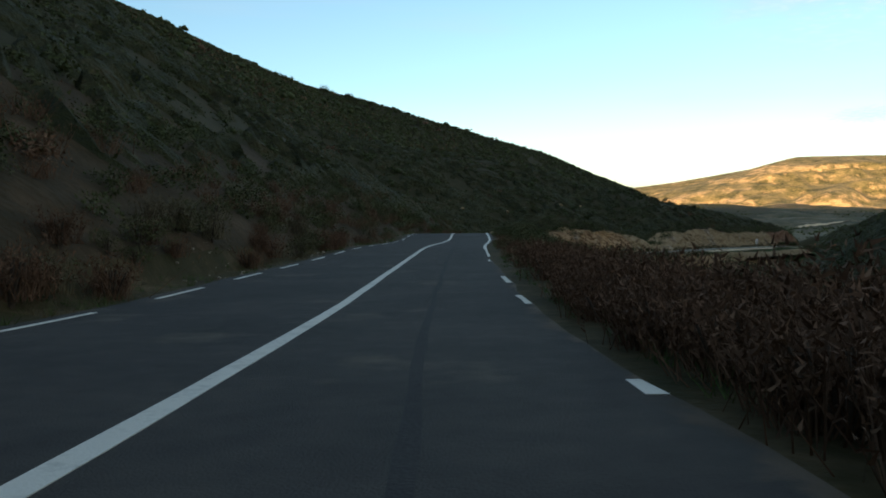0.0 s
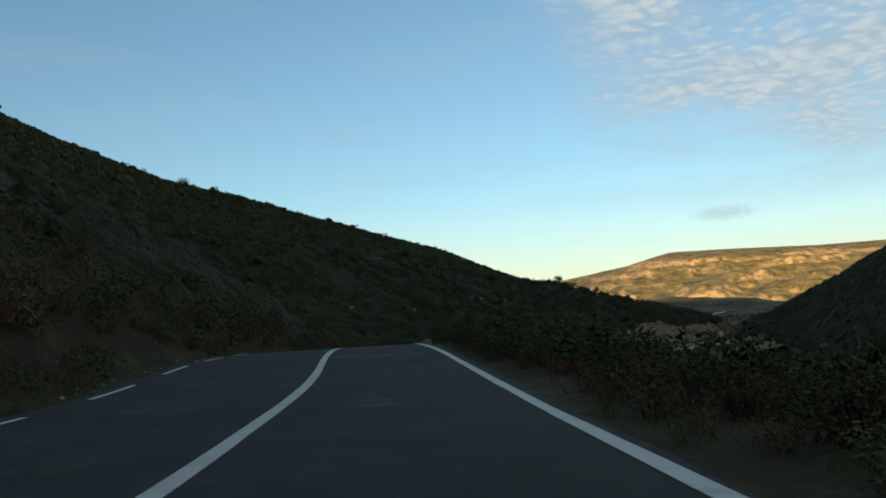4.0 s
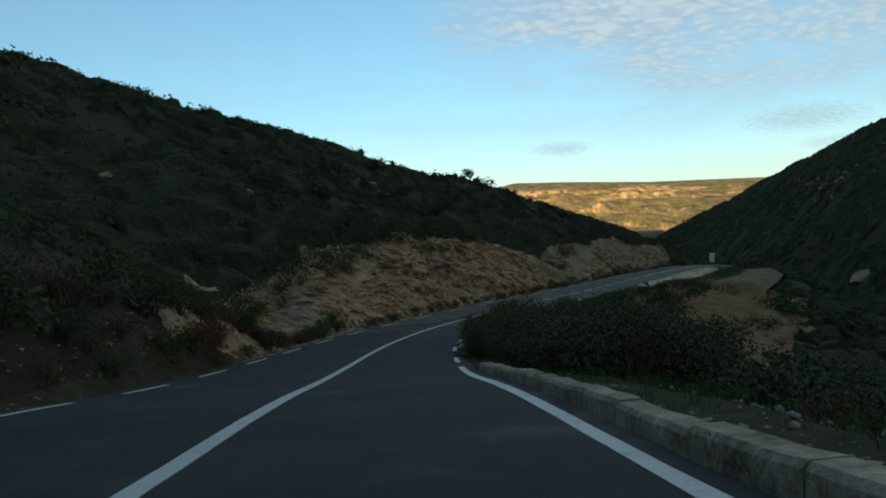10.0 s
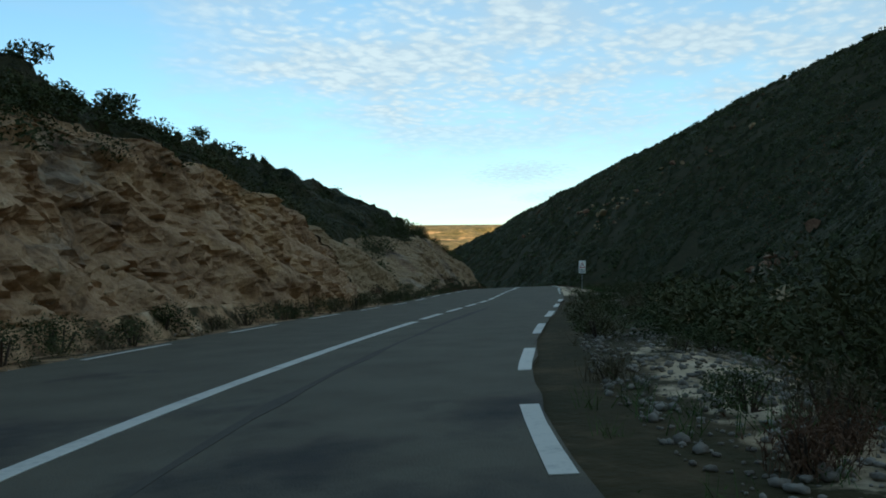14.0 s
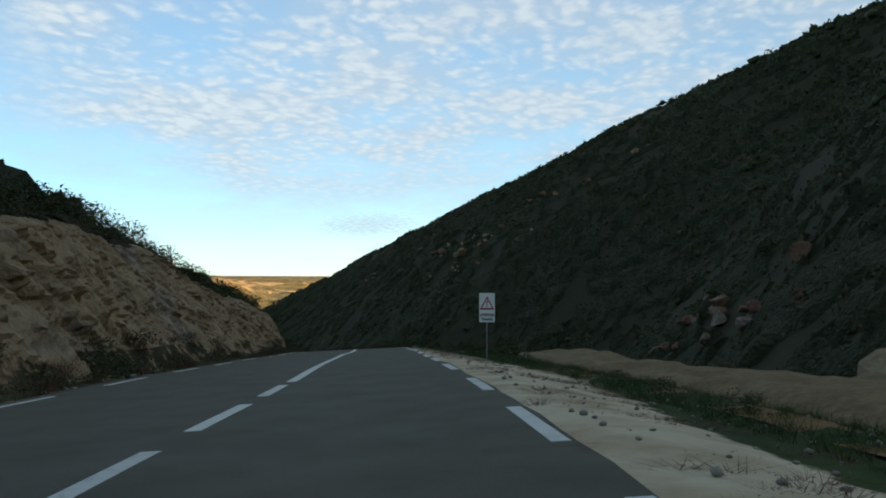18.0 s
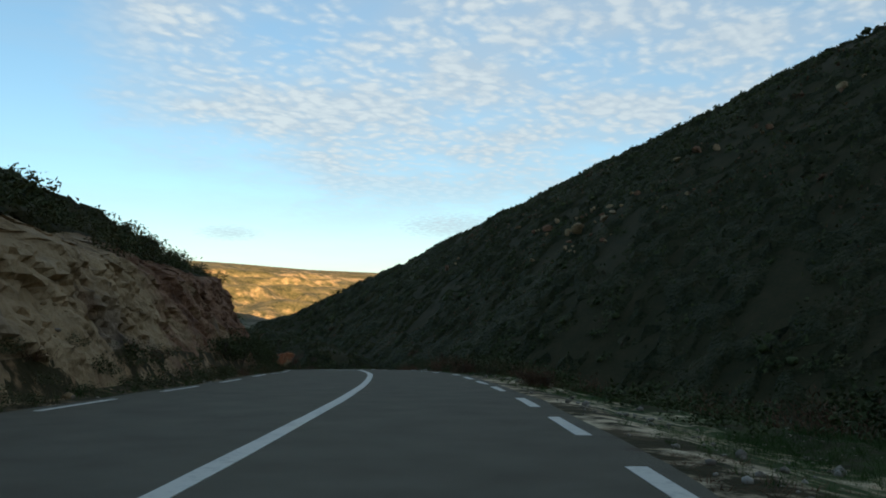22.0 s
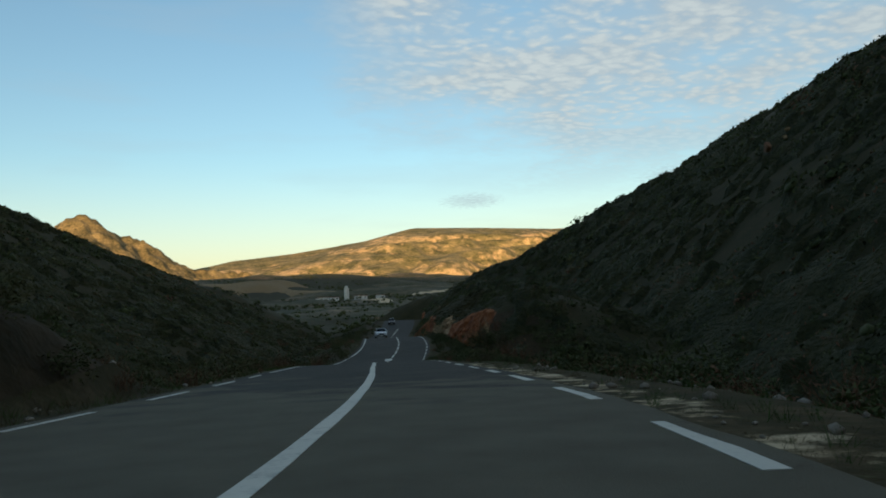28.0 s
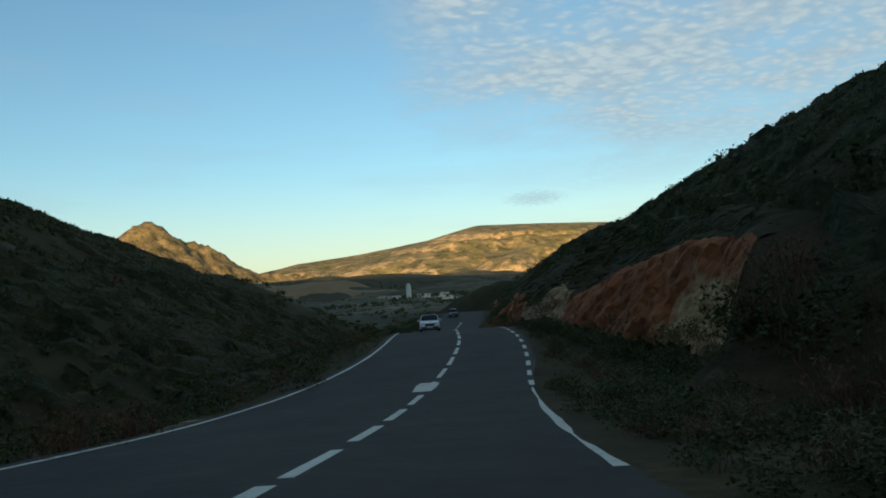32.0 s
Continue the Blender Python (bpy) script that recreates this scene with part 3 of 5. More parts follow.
def strip(name, s0, s1, ds, ds_list, mat, label, rough=0.0, category="ground"):
    """A band of land along the road, from one distance to another, that follows the land's height."""
    ss = np.linspace(s0, s1, int(round((s1 - s0) / ds)) + 1)
    S, D = np.meshgrid(ss, np.asarray(ds_list, float), indexing="ij")
    base = on_road(S.ravel(), D.ravel())
    x, y, zr = base[:, 0], base[:, 1], base[:, 2]
    z = land(x, y, D.ravel(), S.ravel(), zr)
    a = np.abs(D.ravel())
    rocky = rough > 0.5
    if rough:
        if rough > 0.5:
            ends = np.where(D.ravel() < 0, smooth(157, 163, S.ravel()) * (1 - smooth(365, 372, S.ravel())), smooth(442, 446, S.ravel()))
            rough = 0.2 + (rough - 0.2) * ends
        w = smooth(5.6, 7.2, a) * (1 - smooth(15.5, 18, a))
        u, v = S.ravel() + 0.5 * z, z * 1.25 + 0.25 * S.ravel()
        wu, wv = u + 0.5 * grain(u, v, 1.7, 61), v + 0.5 * grain(u, v, 1.5, 62)
        n = 0.75 * grain(u, v, 6.5, 7) + 0.45 * grain(u, v, 2.6, 8) + 0.35 * grain(u, v, 1.0, 9) + 0.25 * grain(u, v, 0.45, 57) - 0.35 * np.abs(grain(u, 0.35 * v, 3.6, 10))
        # broken blocks of three sizes, tilted with the beds
        for size_u, size_v, deep, seed in ((1.6, 0.8, 0.24, 63), (0.7, 0.42, 0.22, 64), (0.34, 0.24, 0.16, 69), (0.19, 0.15, 0.10, 94)):
            n = n + deep * grain(np.floor(wu / size_u + 0.3 * np.floor(wv / size_v)) * 7.3, np.floor(wv / size_v) * 5.1, 1.0, seed)
        # upright ribs of harder rock
        n = n - 0.9 * np.clip(grain(u + 0.4 * v, 0 * u, 4.2, 70) - 0.35, 0, 1)
        t = np.interp(S.ravel(), ROAD_S, ROAD_T)
        x, y = x + np.cos(t) * n * rough * w, y + np.sin(t) * n * rough * w
        z = z + 0.35 * rough * w * grain(S.ravel(), a, 1.1, 11)
    if name == "verge_right":
        z = z - 0.5 * smooth(8.3, 9.2, a)
    z = z + 0.05 * grain(x, y, 1.4, 12) * smooth(4.6, 6, a) - 0.35 * smooth(16.5, 18, a)
    f = grid_faces(len(ss), len(ds_list))
    if ds_list[-1] > ds_list[0]:
        f = f[:, ::-1]
    ob = tagged(mesh_object(name, np.stack([x, y, z], 1), f, mat, shade=not rocky), label, category, kind="structure")
    if rocky:
        # scrub soil above the lip of the cutting
        over = (z - zr) - cut_top(D.ravel(), S.ravel()) - 0.35 * grain(S.ravel(), z, 2.0, 65) - 0.2
        kind = ((over[f].mean(1) > 0) | ((D.ravel()[f].mean(1) > 11.8) & (S.ravel()[f].mean(1) < 478))).astype(np.int32)
        if len(mat) > 2:
            kind[((z - zr)[f].mean(1) < 0.55) & (a[f].mean(1) < 9.6)] = 2
        ob.data.polygons.foreach_set("material_index", kind)
    return ob


L_NEAR = [-4.30, -4.8, -5.4, -6.0, -6.5]
L_BANK = [-6.0, -6.4, -6.8, -7.2, -7.6, -8.0, -8.4, -8.8, -9.2, -9.6, -10, -10.4, -10.8, -11.2, -11.6, -12, -12.6, -13.2, -14, -15, -16.2, -18]
L_CUT = [-5.8, -6.0] + [-6.2 - 0.09 * i for i in range(51)] + [-10.9, -11.3, -11.8, -12.5, -13.3, -14.2, -15.2, -16.4, -18]
R_NEAR = [3.62 + 0.31 * i for i in range(19)]
R_BANK = [7.4, 8.2, 8.8, 9.3, 9.8, 10.5, 11.2, 12, 13, 14, 15, 16.2, 18]
R_CUT = [5.6, 6.0] + [6.2 + 0.16 * i for i in range(44)] + [13.6, 14.5, 15.4, 16.4, 18]
vl = strip("verge_left", -16, 590, 1.0, L_NEAR, M_VERGE_OCHRE, "stony dirt verge with weeds along the asphalt")
ls_ = np.repeat(np.linspace(-16, 590, 607), len(L_NEAR))
set_field(vl, "bare", 0.55 * smooth(152, 164, ls_) * (1 - smooth(214, 235, ls_)) + 0.42 * smooth(214, 235, ls_) * (1 - smooth(360, 376, ls_)) + 0.44 * smooth(396, 402, ls_) * (1 - smooth(436, 450, ls_)))
strip("bank_left_1", -16, 157, 1.0, L_BANK, M_BANK, "dry grassy bank above the road", 0.22)
for nm, s0, s1, mt, words, low_stain, high_stain in (("rock_cut", 157, 222, M_ROCK_FACE, "rough ochre rock cutting beside the road", 0.44, 0.26), ("rock_cut_pale", 222, 372, M_PALE_FACE, "tan weathered rock cutting beside the road", 0.24, 0.60)):
    face = strip(nm, s0, s1, 0.16, L_CUT, [mt, M_HILL], words, 0.88 if s1 < 300 else 0.62, "rock face")
    fs_, fd_ = np.meshgrid(np.linspace(s0, s1, int(round((s1 - s0) / 0.16)) + 1), L_CUT, indexing="ij")
    rows_of = smooth(s0, s1, fs_) if s1 < 300 else smooth(288, 330, fs_)
    set_field(face, "stain", (low_stain + (high_stain - low_stain) * rows_of + 0.20 * grain(fs_ + 0.8 * fd_, fd_, 4.5, 91)).ravel())
    set_field(face, "ochre", ((0.42 if s1 < 300 else 0.32) + 0.26 * grain(fs_ - 0.6 * fd_, fd_, 3.4, 92) + 0.12 * grain(fs_, fd_, 1.2, 93)).ravel())
strip("bank_left_2", 372, 590, 1.0, L_BANK, M_BANK, "shaded scrubby slope below the road", 0.22)
verge = strip("verge_right", -16, 442, 0.5, R_NEAR, M_VERGE_MARL, "dirt verge with patches of bare pale marl")
vs_, vd_ = np.meshgrid(np.linspace(-16, 442, 917), R_NEAR, indexing="ij")
bare = np.maximum.reduce([smooth(163, 168, vs_) * (1 - smooth(180, 188, vs_)) * 1.0 * (1 - 0.85 * smooth(-0.2, 0.8, vd_ - np.interp(vs_, [163, 174, 181, 188], [4.9, 5.2, 6.3, 6.3]))), 0.58 * smooth(181, 185, vs_) * (1 - smooth(192, 198, vs_)) * smooth(4.5, 5.4, vd_), 0.30 * smooth(190, 196, vs_) * (1 - smooth(220, 228, vs_)), (0.45 + 0.16 * grain(vs_, vd_, 1.1, 98)) * smooth(211, 216, vs_) * (1 - smooth(229, 234, vs_)) * smooth(4.0, 4.6, vd_) * (1 - 0.4 * smooth(6.4, 7.4, vd_)),
                          smooth(220, 228, vs_) * (1 - smooth(274, 290, vs_)) * (0.95 - 0.8 * smooth(-0.3, 0.9, vd_ - np.interp(vs_, [228, 238, 250, 257, 264, 271, 278, 290], [5.0, 5.4, 6.9, 6.9, 6.8, 6.5, 5.5, 4.8]))), (0.46 + 0.12 * grain(vs_, vd_, 1.7, 97)) * smooth(278, 290, vs_) * (1 - smooth(314, 330, vs_)) * (1 - 0.35 * smooth(7.5, 8.8, vd_)),
                          (0.47 + 0.16 * grain(vs_, vd_, 1.3, 99)) * smooth(350, 358, vs_) * (1 - smooth(396, 404, vs_)) * smooth(3.9, 4.2, vd_) * (1 - 0.85 * smooth(4.8, 5.5, vd_))])
set_field(verge, "bare", bare.ravel())
set_field(verge, "turf", ((0.58 + 0.22 * smooth(278, 290, vs_)) * smooth(222, 232, vs_) * (1 - smooth(326, 340, vs_)) * smooth(4.4, 5.6, vd_) + 0.35 * smooth(352, 360, vs_) * (1 - smooth(385, 400, vs_))).ravel())
bank_r = strip("bank_right_1", -16, 442, 1.0, R_BANK, M_BANK_EARTH, "slope of earth and scrub falling to the ravine", 0.22)
bs_ = np.repeat(np.linspace(-16, 442, 459), len(R_BANK))
set_field(bank_r, "turf", 0.55 * smooth(250, 262, bs_) * (1 - smooth(322, 336, bs_)))
set_field(bank_r, "bare", 0.75 * smooth(168, 186, bs_) * (1 - smooth(246, 266, bs_)))
R_RED = [3.62, 4.3, 5.0] + R_CUT
red_cut = strip("red_cutting", 442, 466, 0.3, R_RED, [M_RED_FACE, M_HILL, M_VERGE], "red earth cutting at the roadside", 0.52, "rock face")
rs2, rd2 = np.meshgrid(np.linspace(442, 466, 81), R_RED, indexing="ij")
set_field(red_cut, "stain", ((0.66 - 0.5 * smooth(447, 454, rs2)) * (1 - 0.6 * smooth(10.0, 11.0, rd2)) + 0.15 * grain(rs2, rd2, 3.0, 95)).ravel())
strip("stony_cutting", 466, 482, 0.3, R_RED, [M_ROCK, M_HILL, M_VERGE], "pale stony spur beside the road", 0.8, "rock face")
strip("orange_cutting", 482, 498, 0.5, R_RED, [M_RED, M_HILL, M_VERGE], "low orange earth cutting beside the road", 0.52, "rock face")
strip("bank_right_2", 498, 590, 1.0, [3.62, 4.3, 5.0] + R_CUT, [M_RED, M_HILL, M_VERGE], "red earth bank beside the road", 0.65, "rock face")

# ---- road ----


def ribbon(name, s0, s1, ds, d_list, up, mat, parent=None, thick=0.0, wobble=0.0):
    ss = np.linspace(s0, s1, max(2, int(round((s1 - s0) / ds)) + 1))
    S, D = np.meshgrid(ss, np.asarray(d_list, float), indexing="ij")
    if wobble:
        D = D.copy()
        D[:, 0] += wobble * (grain(ss, 0 * ss, 2.3, 21) + 0.5 * grain(ss, 0 * ss, 0.7, 22))
        D[:, -1] += wobble * (grain(ss, 0 * ss, 2.3, 23) + 0.5 * grain(ss, 0 * ss, 0.7, 24))
    D = np.where(D < -4.1, D - 0.62 * smooth(400, 430, S) * (1 - smooth(436, 458, S)), D)
    ragged = 0.22 * (1 - smooth(60, 75, S)) + 0.22 * smooth(155, 165, S) * (1 - smooth(280, 295, S)) + 0.30 * smooth(405, 420, S) * (1 - smooth(441, 450, S))
    D = np.where(D > 3.8, D - ragged, D)
    if abs(d_list[0]) < 0.5 and abs(d_list[-1]) < 0.5:
        D = D + np.interp(S, [-16, 40, 150, 172, 300, 360, 424, 440], [0.08, 0.0, 0.0, 0.10, 0.10, 0.02, 0.10, 0.14])
    p = on_road(S.ravel(), D.ravel(), up)
    n, m = len(ss), len(d_list)
    f = grid_faces(n, m)[:, ::-1]
    if thick:
        low = p.copy()
        low[:, 2] -= thick
        k = n * m
        i = np.arange(n - 1)
        left = np.stack([i * m, i * m + k, (i + 1) * m + k, (i + 1) * m], 1)
        r = m - 1
        right = np.stack([i * m + r, (i + 1) * m + r, (i + 1) * m + r + k, i * m + r + k], 1)
        j = np.arange(m - 1)
        front = np.stack([j, j + 1, j + 1 + k, j + k], 1)
        e = (n - 1) * m
        end = np.stack([e + j, e + j + k, e + j + 1 + k, e + j + 1], 1)
        p = np.concatenate([p, low])
        f = np.concatenate([f, left, right, front, end])
    return mesh_object(name, p, f, mat, parent, shade=False)


ROAD_D = [-4.72, -4.4, -4.0, -3.2, -2.4, -1.6, -0.8, 0, 0.8, 1.6, 2.4, 2.9, 3.3, 3.7, 4.02]
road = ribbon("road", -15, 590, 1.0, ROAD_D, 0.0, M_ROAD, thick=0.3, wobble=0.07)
rs_, rd_ = np.meshgrid(np.linspace(-15, 590, 606), ROAD_D, indexing="ij")
dust = 0.42 * smooth(3.2, 4.0, rd_) + 0.40 * smooth(4.1, 4.7, -rd_) + 0.12 * grain(rs_, rd_, 3.5, 25)
dust += 0.36 * smooth(1.6, 3.0, rd_) * smooth(318, 330, rs_) * (1 - smooth(344, 356, rs_))
dust += 0.25 * smooth(2.6, 3.8, rd_) * (1 - smooth(22, 40, rs_))
set_field(road, "dust", np.tile(dust.ravel(), 2))
# dark first stretch stands in for the hill's shade; pale from 165 to 405
set_field(road, "toned", np.tile((0.36 + 0.80 * smooth(165, 225, rs_) - 1.0 * smooth(345, 405, rs_)).ravel(), 2))
tagged(road, "worn dark grey asphalt two-lane road", "road", kind="structure")
ribbon("tar_seam", -14, 62, 1.0, [1.76, 1.89], 0.005, M_SEAM, road, 0.004, 0.04)
for s0, s1, dm, wid in ((176, 213, 1.15, 0.14),):
    ribbon("tar_seam", s0, s1, 1.0, [dm - wid / 2, dm + wid / 2], 0.005, M_SEAM_FAINT, road, 0.004, 0.07)
marking = tagged(new("road_marking"), "worn white painted lines on asphalt", "road marking", kind="structure")


def line(name, s0, s1, d, width, wear=0.012):
    return ribbon(name, s0, s1, 1.0, [d - width / 2, d + width / 2], 0.008, M_PAINT, marking, 0.006, wear)


line("centre_line", -14, 202.3, 0, 0.21)
line("centre_line", 245.8, 424.0, 0, 0.21)
s = 203.4
while s < 244:
    line("centre_dash", s, min(s + 2.95, 244.9), -0.04, 0.19)
    s += 4.33
s = 424.6
while s < 560:
    line("centre_dash", s, s + 3.0, 0.04, 0.19)
    s += 4.33
line("edge_dash", 315.0, 316.3, EDGE_R, 0.18, 0.03)
line("edge_dash", 226.3, 228.3, EDGE_R - 0.03, 0.10, 0.02)
line("edge_dash", 37.7, 38.9, EDGE_R - 0.02, 0.14, 0.06)
line("edge_line", 41.6, 49.8, EDGE_R + 0.04, 0.11, 0.04)
line("edge_line", 49.8, 151.9, EDGE_R, 0.19)
for s0, s1 in ((10.6, 11.3), (19.9, 21.9)):
    line("edge_dash", s0, s1, EDGE_R, 0.17, 0.05)
DASH_FROM = [25.6, 154.3, 161.6, 167.6, 174.0, 179.3, 185.5, 191.2, 197.0, 202.6, 208.3, 214.0, 231.0, 236.0,
             241.4, 247.4, 252.5, 257.4, 262.6, 268.2, 273.8, 278.2, 282.6, 287.4, 292.2, 296.6, 301.8, 306.0, 310.2, 322.5, 328.0, 332.7, 338.0, 343.8,
             349.6, 355.4, 361.4, 367.8, 373.6, 379.3]
for s in DASH_FROM:
    line("edge_dash", s, s + (2.4 if s < 40 or 275 < s < 345 else 2.85), EDGE_R, 0.15 if s < 42 else 0.12 if 320 < s < 352 else 0.18, 0.04 if s < 42 or s > 300 else 0.012)
for s0, s1 in ((384.4, 386.5), (389.0, 391.2), (393.8, 396.1), (398.9, 401.1), (404.0, 405.7), (408.5, 409.2), (410.4, 411.7)):
    line("edge_dash", s0, s1, EDGE_R, 0.18, 0.03)
line("edge_line", 424, 441.2, EDGE_R - 0.03, 0.09, 0.06)
ribbon("paint_smear", 441.8, 444.6, 0.4, [-0.45, 0.25], 0.008, M_PAINT, marking, 0.006, 0.05)
s = 442.0
while s < 500:
    line("edge_dash", s, s + 1.6, EDGE_R, 0.18)
    s += 3.4
s = -8.0
while s < 398:
    line("edge_dash", s, s + 3.0, EDGE_L, 0.13)
    s += 5.95
line("edge_line", 399, 500, EDGE_L, 0.13)

# ---- distance ----


def far_hill(name, x0, x1, y0, y1, step, crest, slope, soft, mat, label, bumps, cliffs=0.0, crag=0.0):
    xs, ys = np.arange(x0, x1, step), np.arange(y0, y1, step)
    X, Y = np.meshgrid(xs, ys)
    z = ridge(X, Y, crest, slope, soft)
    crown = ridge(X, Y, crest, 0.0, soft)
    for k, c in enumerate(crest[:-1]):
        e = crest[k + 1]
        crown = np.where((X >= c[0]) & (X < e[0]), c[2] + (X - c[0]) / (e[0] - c[0]) * (e[2] - c[2]), crown)
    z = z + bumps * (grain(X, Y, step * 14, 31) + 0.7 * grain(X, Y, step * 6, 32) + 0.5 * grain(X, Y, step * 2.6, 33)) * smooth(4, 70, crown - z)
    if cliffs:
        lev = z / cliffs + 0.6 * grain(X, Y, 260, 34)
        z = z + 0.22 * cliffs * smooth(8, 60, crown - z) * np.sin(lev * 2 * np.pi) * smooth(20, 90, z) * smooth(-0.3, 0.5, grain(X, Y, 330, 35))
    if crag:
        z = z + crag * (0.5 - np.abs(grain(X, Y, 38, 38))) + 0.6 * crag * (0.5 - np.abs(grain(X, Y, 17, 39))) + 0.25 * crag * grain(X, Y, 7, 40)
    ob = mesh_object(name, np.stack([X.ravel(), Y.ravel(), z.ravel()], 1), grid_faces(len(ys), len(xs)), mat)
    if cliffs:
        scar = 0.315 + 0.16 * grain(X, Y, 420, 51) + 0.10 * grain(X, Y, 150, 52) + 0.09 * np.cos(lev * 2 * np.pi)
        set_field(ob, "scar", (scar + 0.06 * smooth(200, 90, z)).ravel())
    return tagged(ob, label, "mountain", kind="structure")


far_hill("distant_plateau", 100, 3700, 1900, 3900, 15,
         [(300, 3120, 120), (682, 3185, 168), (867, 3248, 205), (1085, 3293, 232), (1336, 3311, 273), (1509, 3200, 301), (1570, 3150, 325),
          (1829, 3120, 326), (2181, 3064, 320), (2729, 2927, 326), (3500, 2700, 330)], 0.27, 30, M_PLATEAU,
         "flat-topped sunlit mountain of dry grass and pale rock bands", 13, 70)
far_hill("distant_peak", -150, 760, 2240, 2640, 4.5,
         [(-100, 2540, 150), (190, 2531, 172), (222, 2531, 198), (240, 2531, 230), (251, 2531, 258), (262, 2530, 272), (276, 2529, 281), (292, 2528, 276), (312, 2527, 249), (355, 2524, 226), (400, 2520, 215), (430, 2517, 211),
          (458, 2513, 186), (502, 2507, 154), (561, 2497, 126), (700, 2490, 112)], 0.80, 3, M_PEAK, "craggy rock peak in low golden sun", 4, 0, 11)

vx, vy = np.meshgrid(np.arange(180, 1500, 14.0), np.arange(640, 2350, 14.0))
vd, vs2, vz = nearest(vx, vy)
vh = land(vx.ravel(), vy.ravel(), vd, vs2, vz) + 1.2 + 11.0 * grain(vx, vy, 150, 36).ravel() * smooth(700, 1100, vy.ravel()) + 3.5 * grain(vx, vy, 45, 37).ravel() * smooth(700, 1100, vy.ravel())
vh -= 6 * (1 - smooth(640, 720, vy.ravel())) + 6 * (1 - smooth(180, 260, vx.ravel()))
valley = mesh_object("valley_floor", np.stack([vx.ravel(), vy.ravel(), vh], 1), grid_faces(*vx.shape), M_VALLEY_EARTH)
set_field(valley, "mound", 0.30 + 0.42 * smooth(12, 30, ridge(vx.ravel(), vy.ravel(), HILLS[5][0], 0.2, 25)))
tagged(valley, "shaded valley of fields, scrub and pale tracks", "ground", kind="structure")

# ---- plants ----
rng = np.random.default_rng(7)


def leaf_cloud(n, leaf, flat=0.75, core=True, seed=0, spiky=0.0, lumps=3):
    """A unit bush: leaf sprays on uneven lobes round a jagged core. Returns points and triangles."""
    r = np.random.default_rng(seed)
    k = r.integers(4, 7)
    cen = np.stack([r.uniform(-0.45, 0.45, k), r.uniform(-0.45, 0.45, k), r.uniform(0.25, 0.75, k) * flat], 1)
    rad = r.uniform(0.30, 0.52, k)
    which = r.integers(0, k, n)
    v = r.normal(size=(n, 3))
    v /= np.linalg.norm(v, axis=1)[:, None]
    p = cen[which] + v * (rad[which] * r.uniform(0.55, 1.0, n))[:, None]
    p[:, 2] = np.maximum(p[:, 2], 0.02)
    axis = v + 0.9 * r.normal(size=(n, 3)) + np.array([0, 0, spiky])
    axis /= np.linalg.norm(axis, axis=1)[:, None]
    side = np.cross(axis, r.normal(size=(n, 3)))
    side /= np.linalg.norm(side, axis=1)[:, None]
    ln = (leaf * r.uniform(0.7, 1.5, n))[:, None]
    wd = ln * (0.42 - 0.25 * min(1, spiky))
    pts = np.stack([p - axis * ln * 0.5 - side * wd, p - axis * ln * 0.5 + side * wd, p + axis * ln], 1).reshape(-1, 3)
    tri = np.arange(3 * n).reshape(-1, 3)
    if core:
        bm = bmesh.new()
        bmesh.ops.create_icosphere(bm, subdivisions=2 if n > 500 else 1, radius=1.0)
        bm.verts.index_update()
        for c, q in zip(cen[:lumps], rad[:lumps] * (1.25 if lumps == 1 else 1.0)):
            base = len(pts)
            cv = np.array([w.co for w in bm.verts]) * q * (0.34 if n > 150 else 0.42 if n > 20 else 0.66) * r.uniform(0.6, 1.25, (len(bm.verts), 1)) + c
            cv[:, 2] = np.maximum(cv[:, 2], 0.0)
            ft = np.array([[w.index for w in f.verts] for f in bm.faces])
            pts, tri = np.concatenate([pts, cv]), np.concatenate([tri, ft + base])
        bm.free()
    return pts, tri


def twig_cloud(n, lean=0.35, seed=0, height=1.0, sprays=5, thick=0.008):
    """A dry brush: many thin upright twigs with side sprays."""
    r = np.random.default_rng(seed)
    root = np.stack([r.normal(0, 0.22, n), r.normal(0, 0.22, n), np.zeros(n)], 1)
    way = np.stack([r.normal(0, lean, n), r.normal(0, lean, n), np.ones(n)], 1)
    ln = r.uniform(0.45, 1.0, n) * height
    tip = root + way * ln[:, None]
    w = np.stack([r.normal(size=n), r.normal(size=n), np.zeros(n)], 1)
    w /= np.linalg.norm(w, axis=1)[:, None]
    w *= thick
    pts = np.stack([root - w, root + w, tip], 1).reshape(-1, 3)
    tri = np.arange(3 * n).reshape(-1, 3)
    m = sprays * n
    who = r.integers(0, n, m)
    at = root[who] + way[who] * (ln[who] * r.uniform(0.35, 1.0, m))[:, None]
    d = r.normal(size=(m, 3)) * 0.5 + np.array([0, 0, 0.6])
    d /= np.linalg.norm(d, axis=1)[:, None]
    e = np.cross(d, r.normal(size=(m, 3)))
    e /= np.linalg.norm(e, axis=1)[:, None]
    q = r.uniform(0.025, 0.065, m)[:, None]
    more = np.stack([at - e * q * 0.28, at + e * q * 0.28, at + d * q * 1.8], 1).reshape(-1, 3)
    return np.concatenate([pts, more]), np.concatenate([tri, np.arange(3 * m).reshape(-1, 3) + 3 * n])


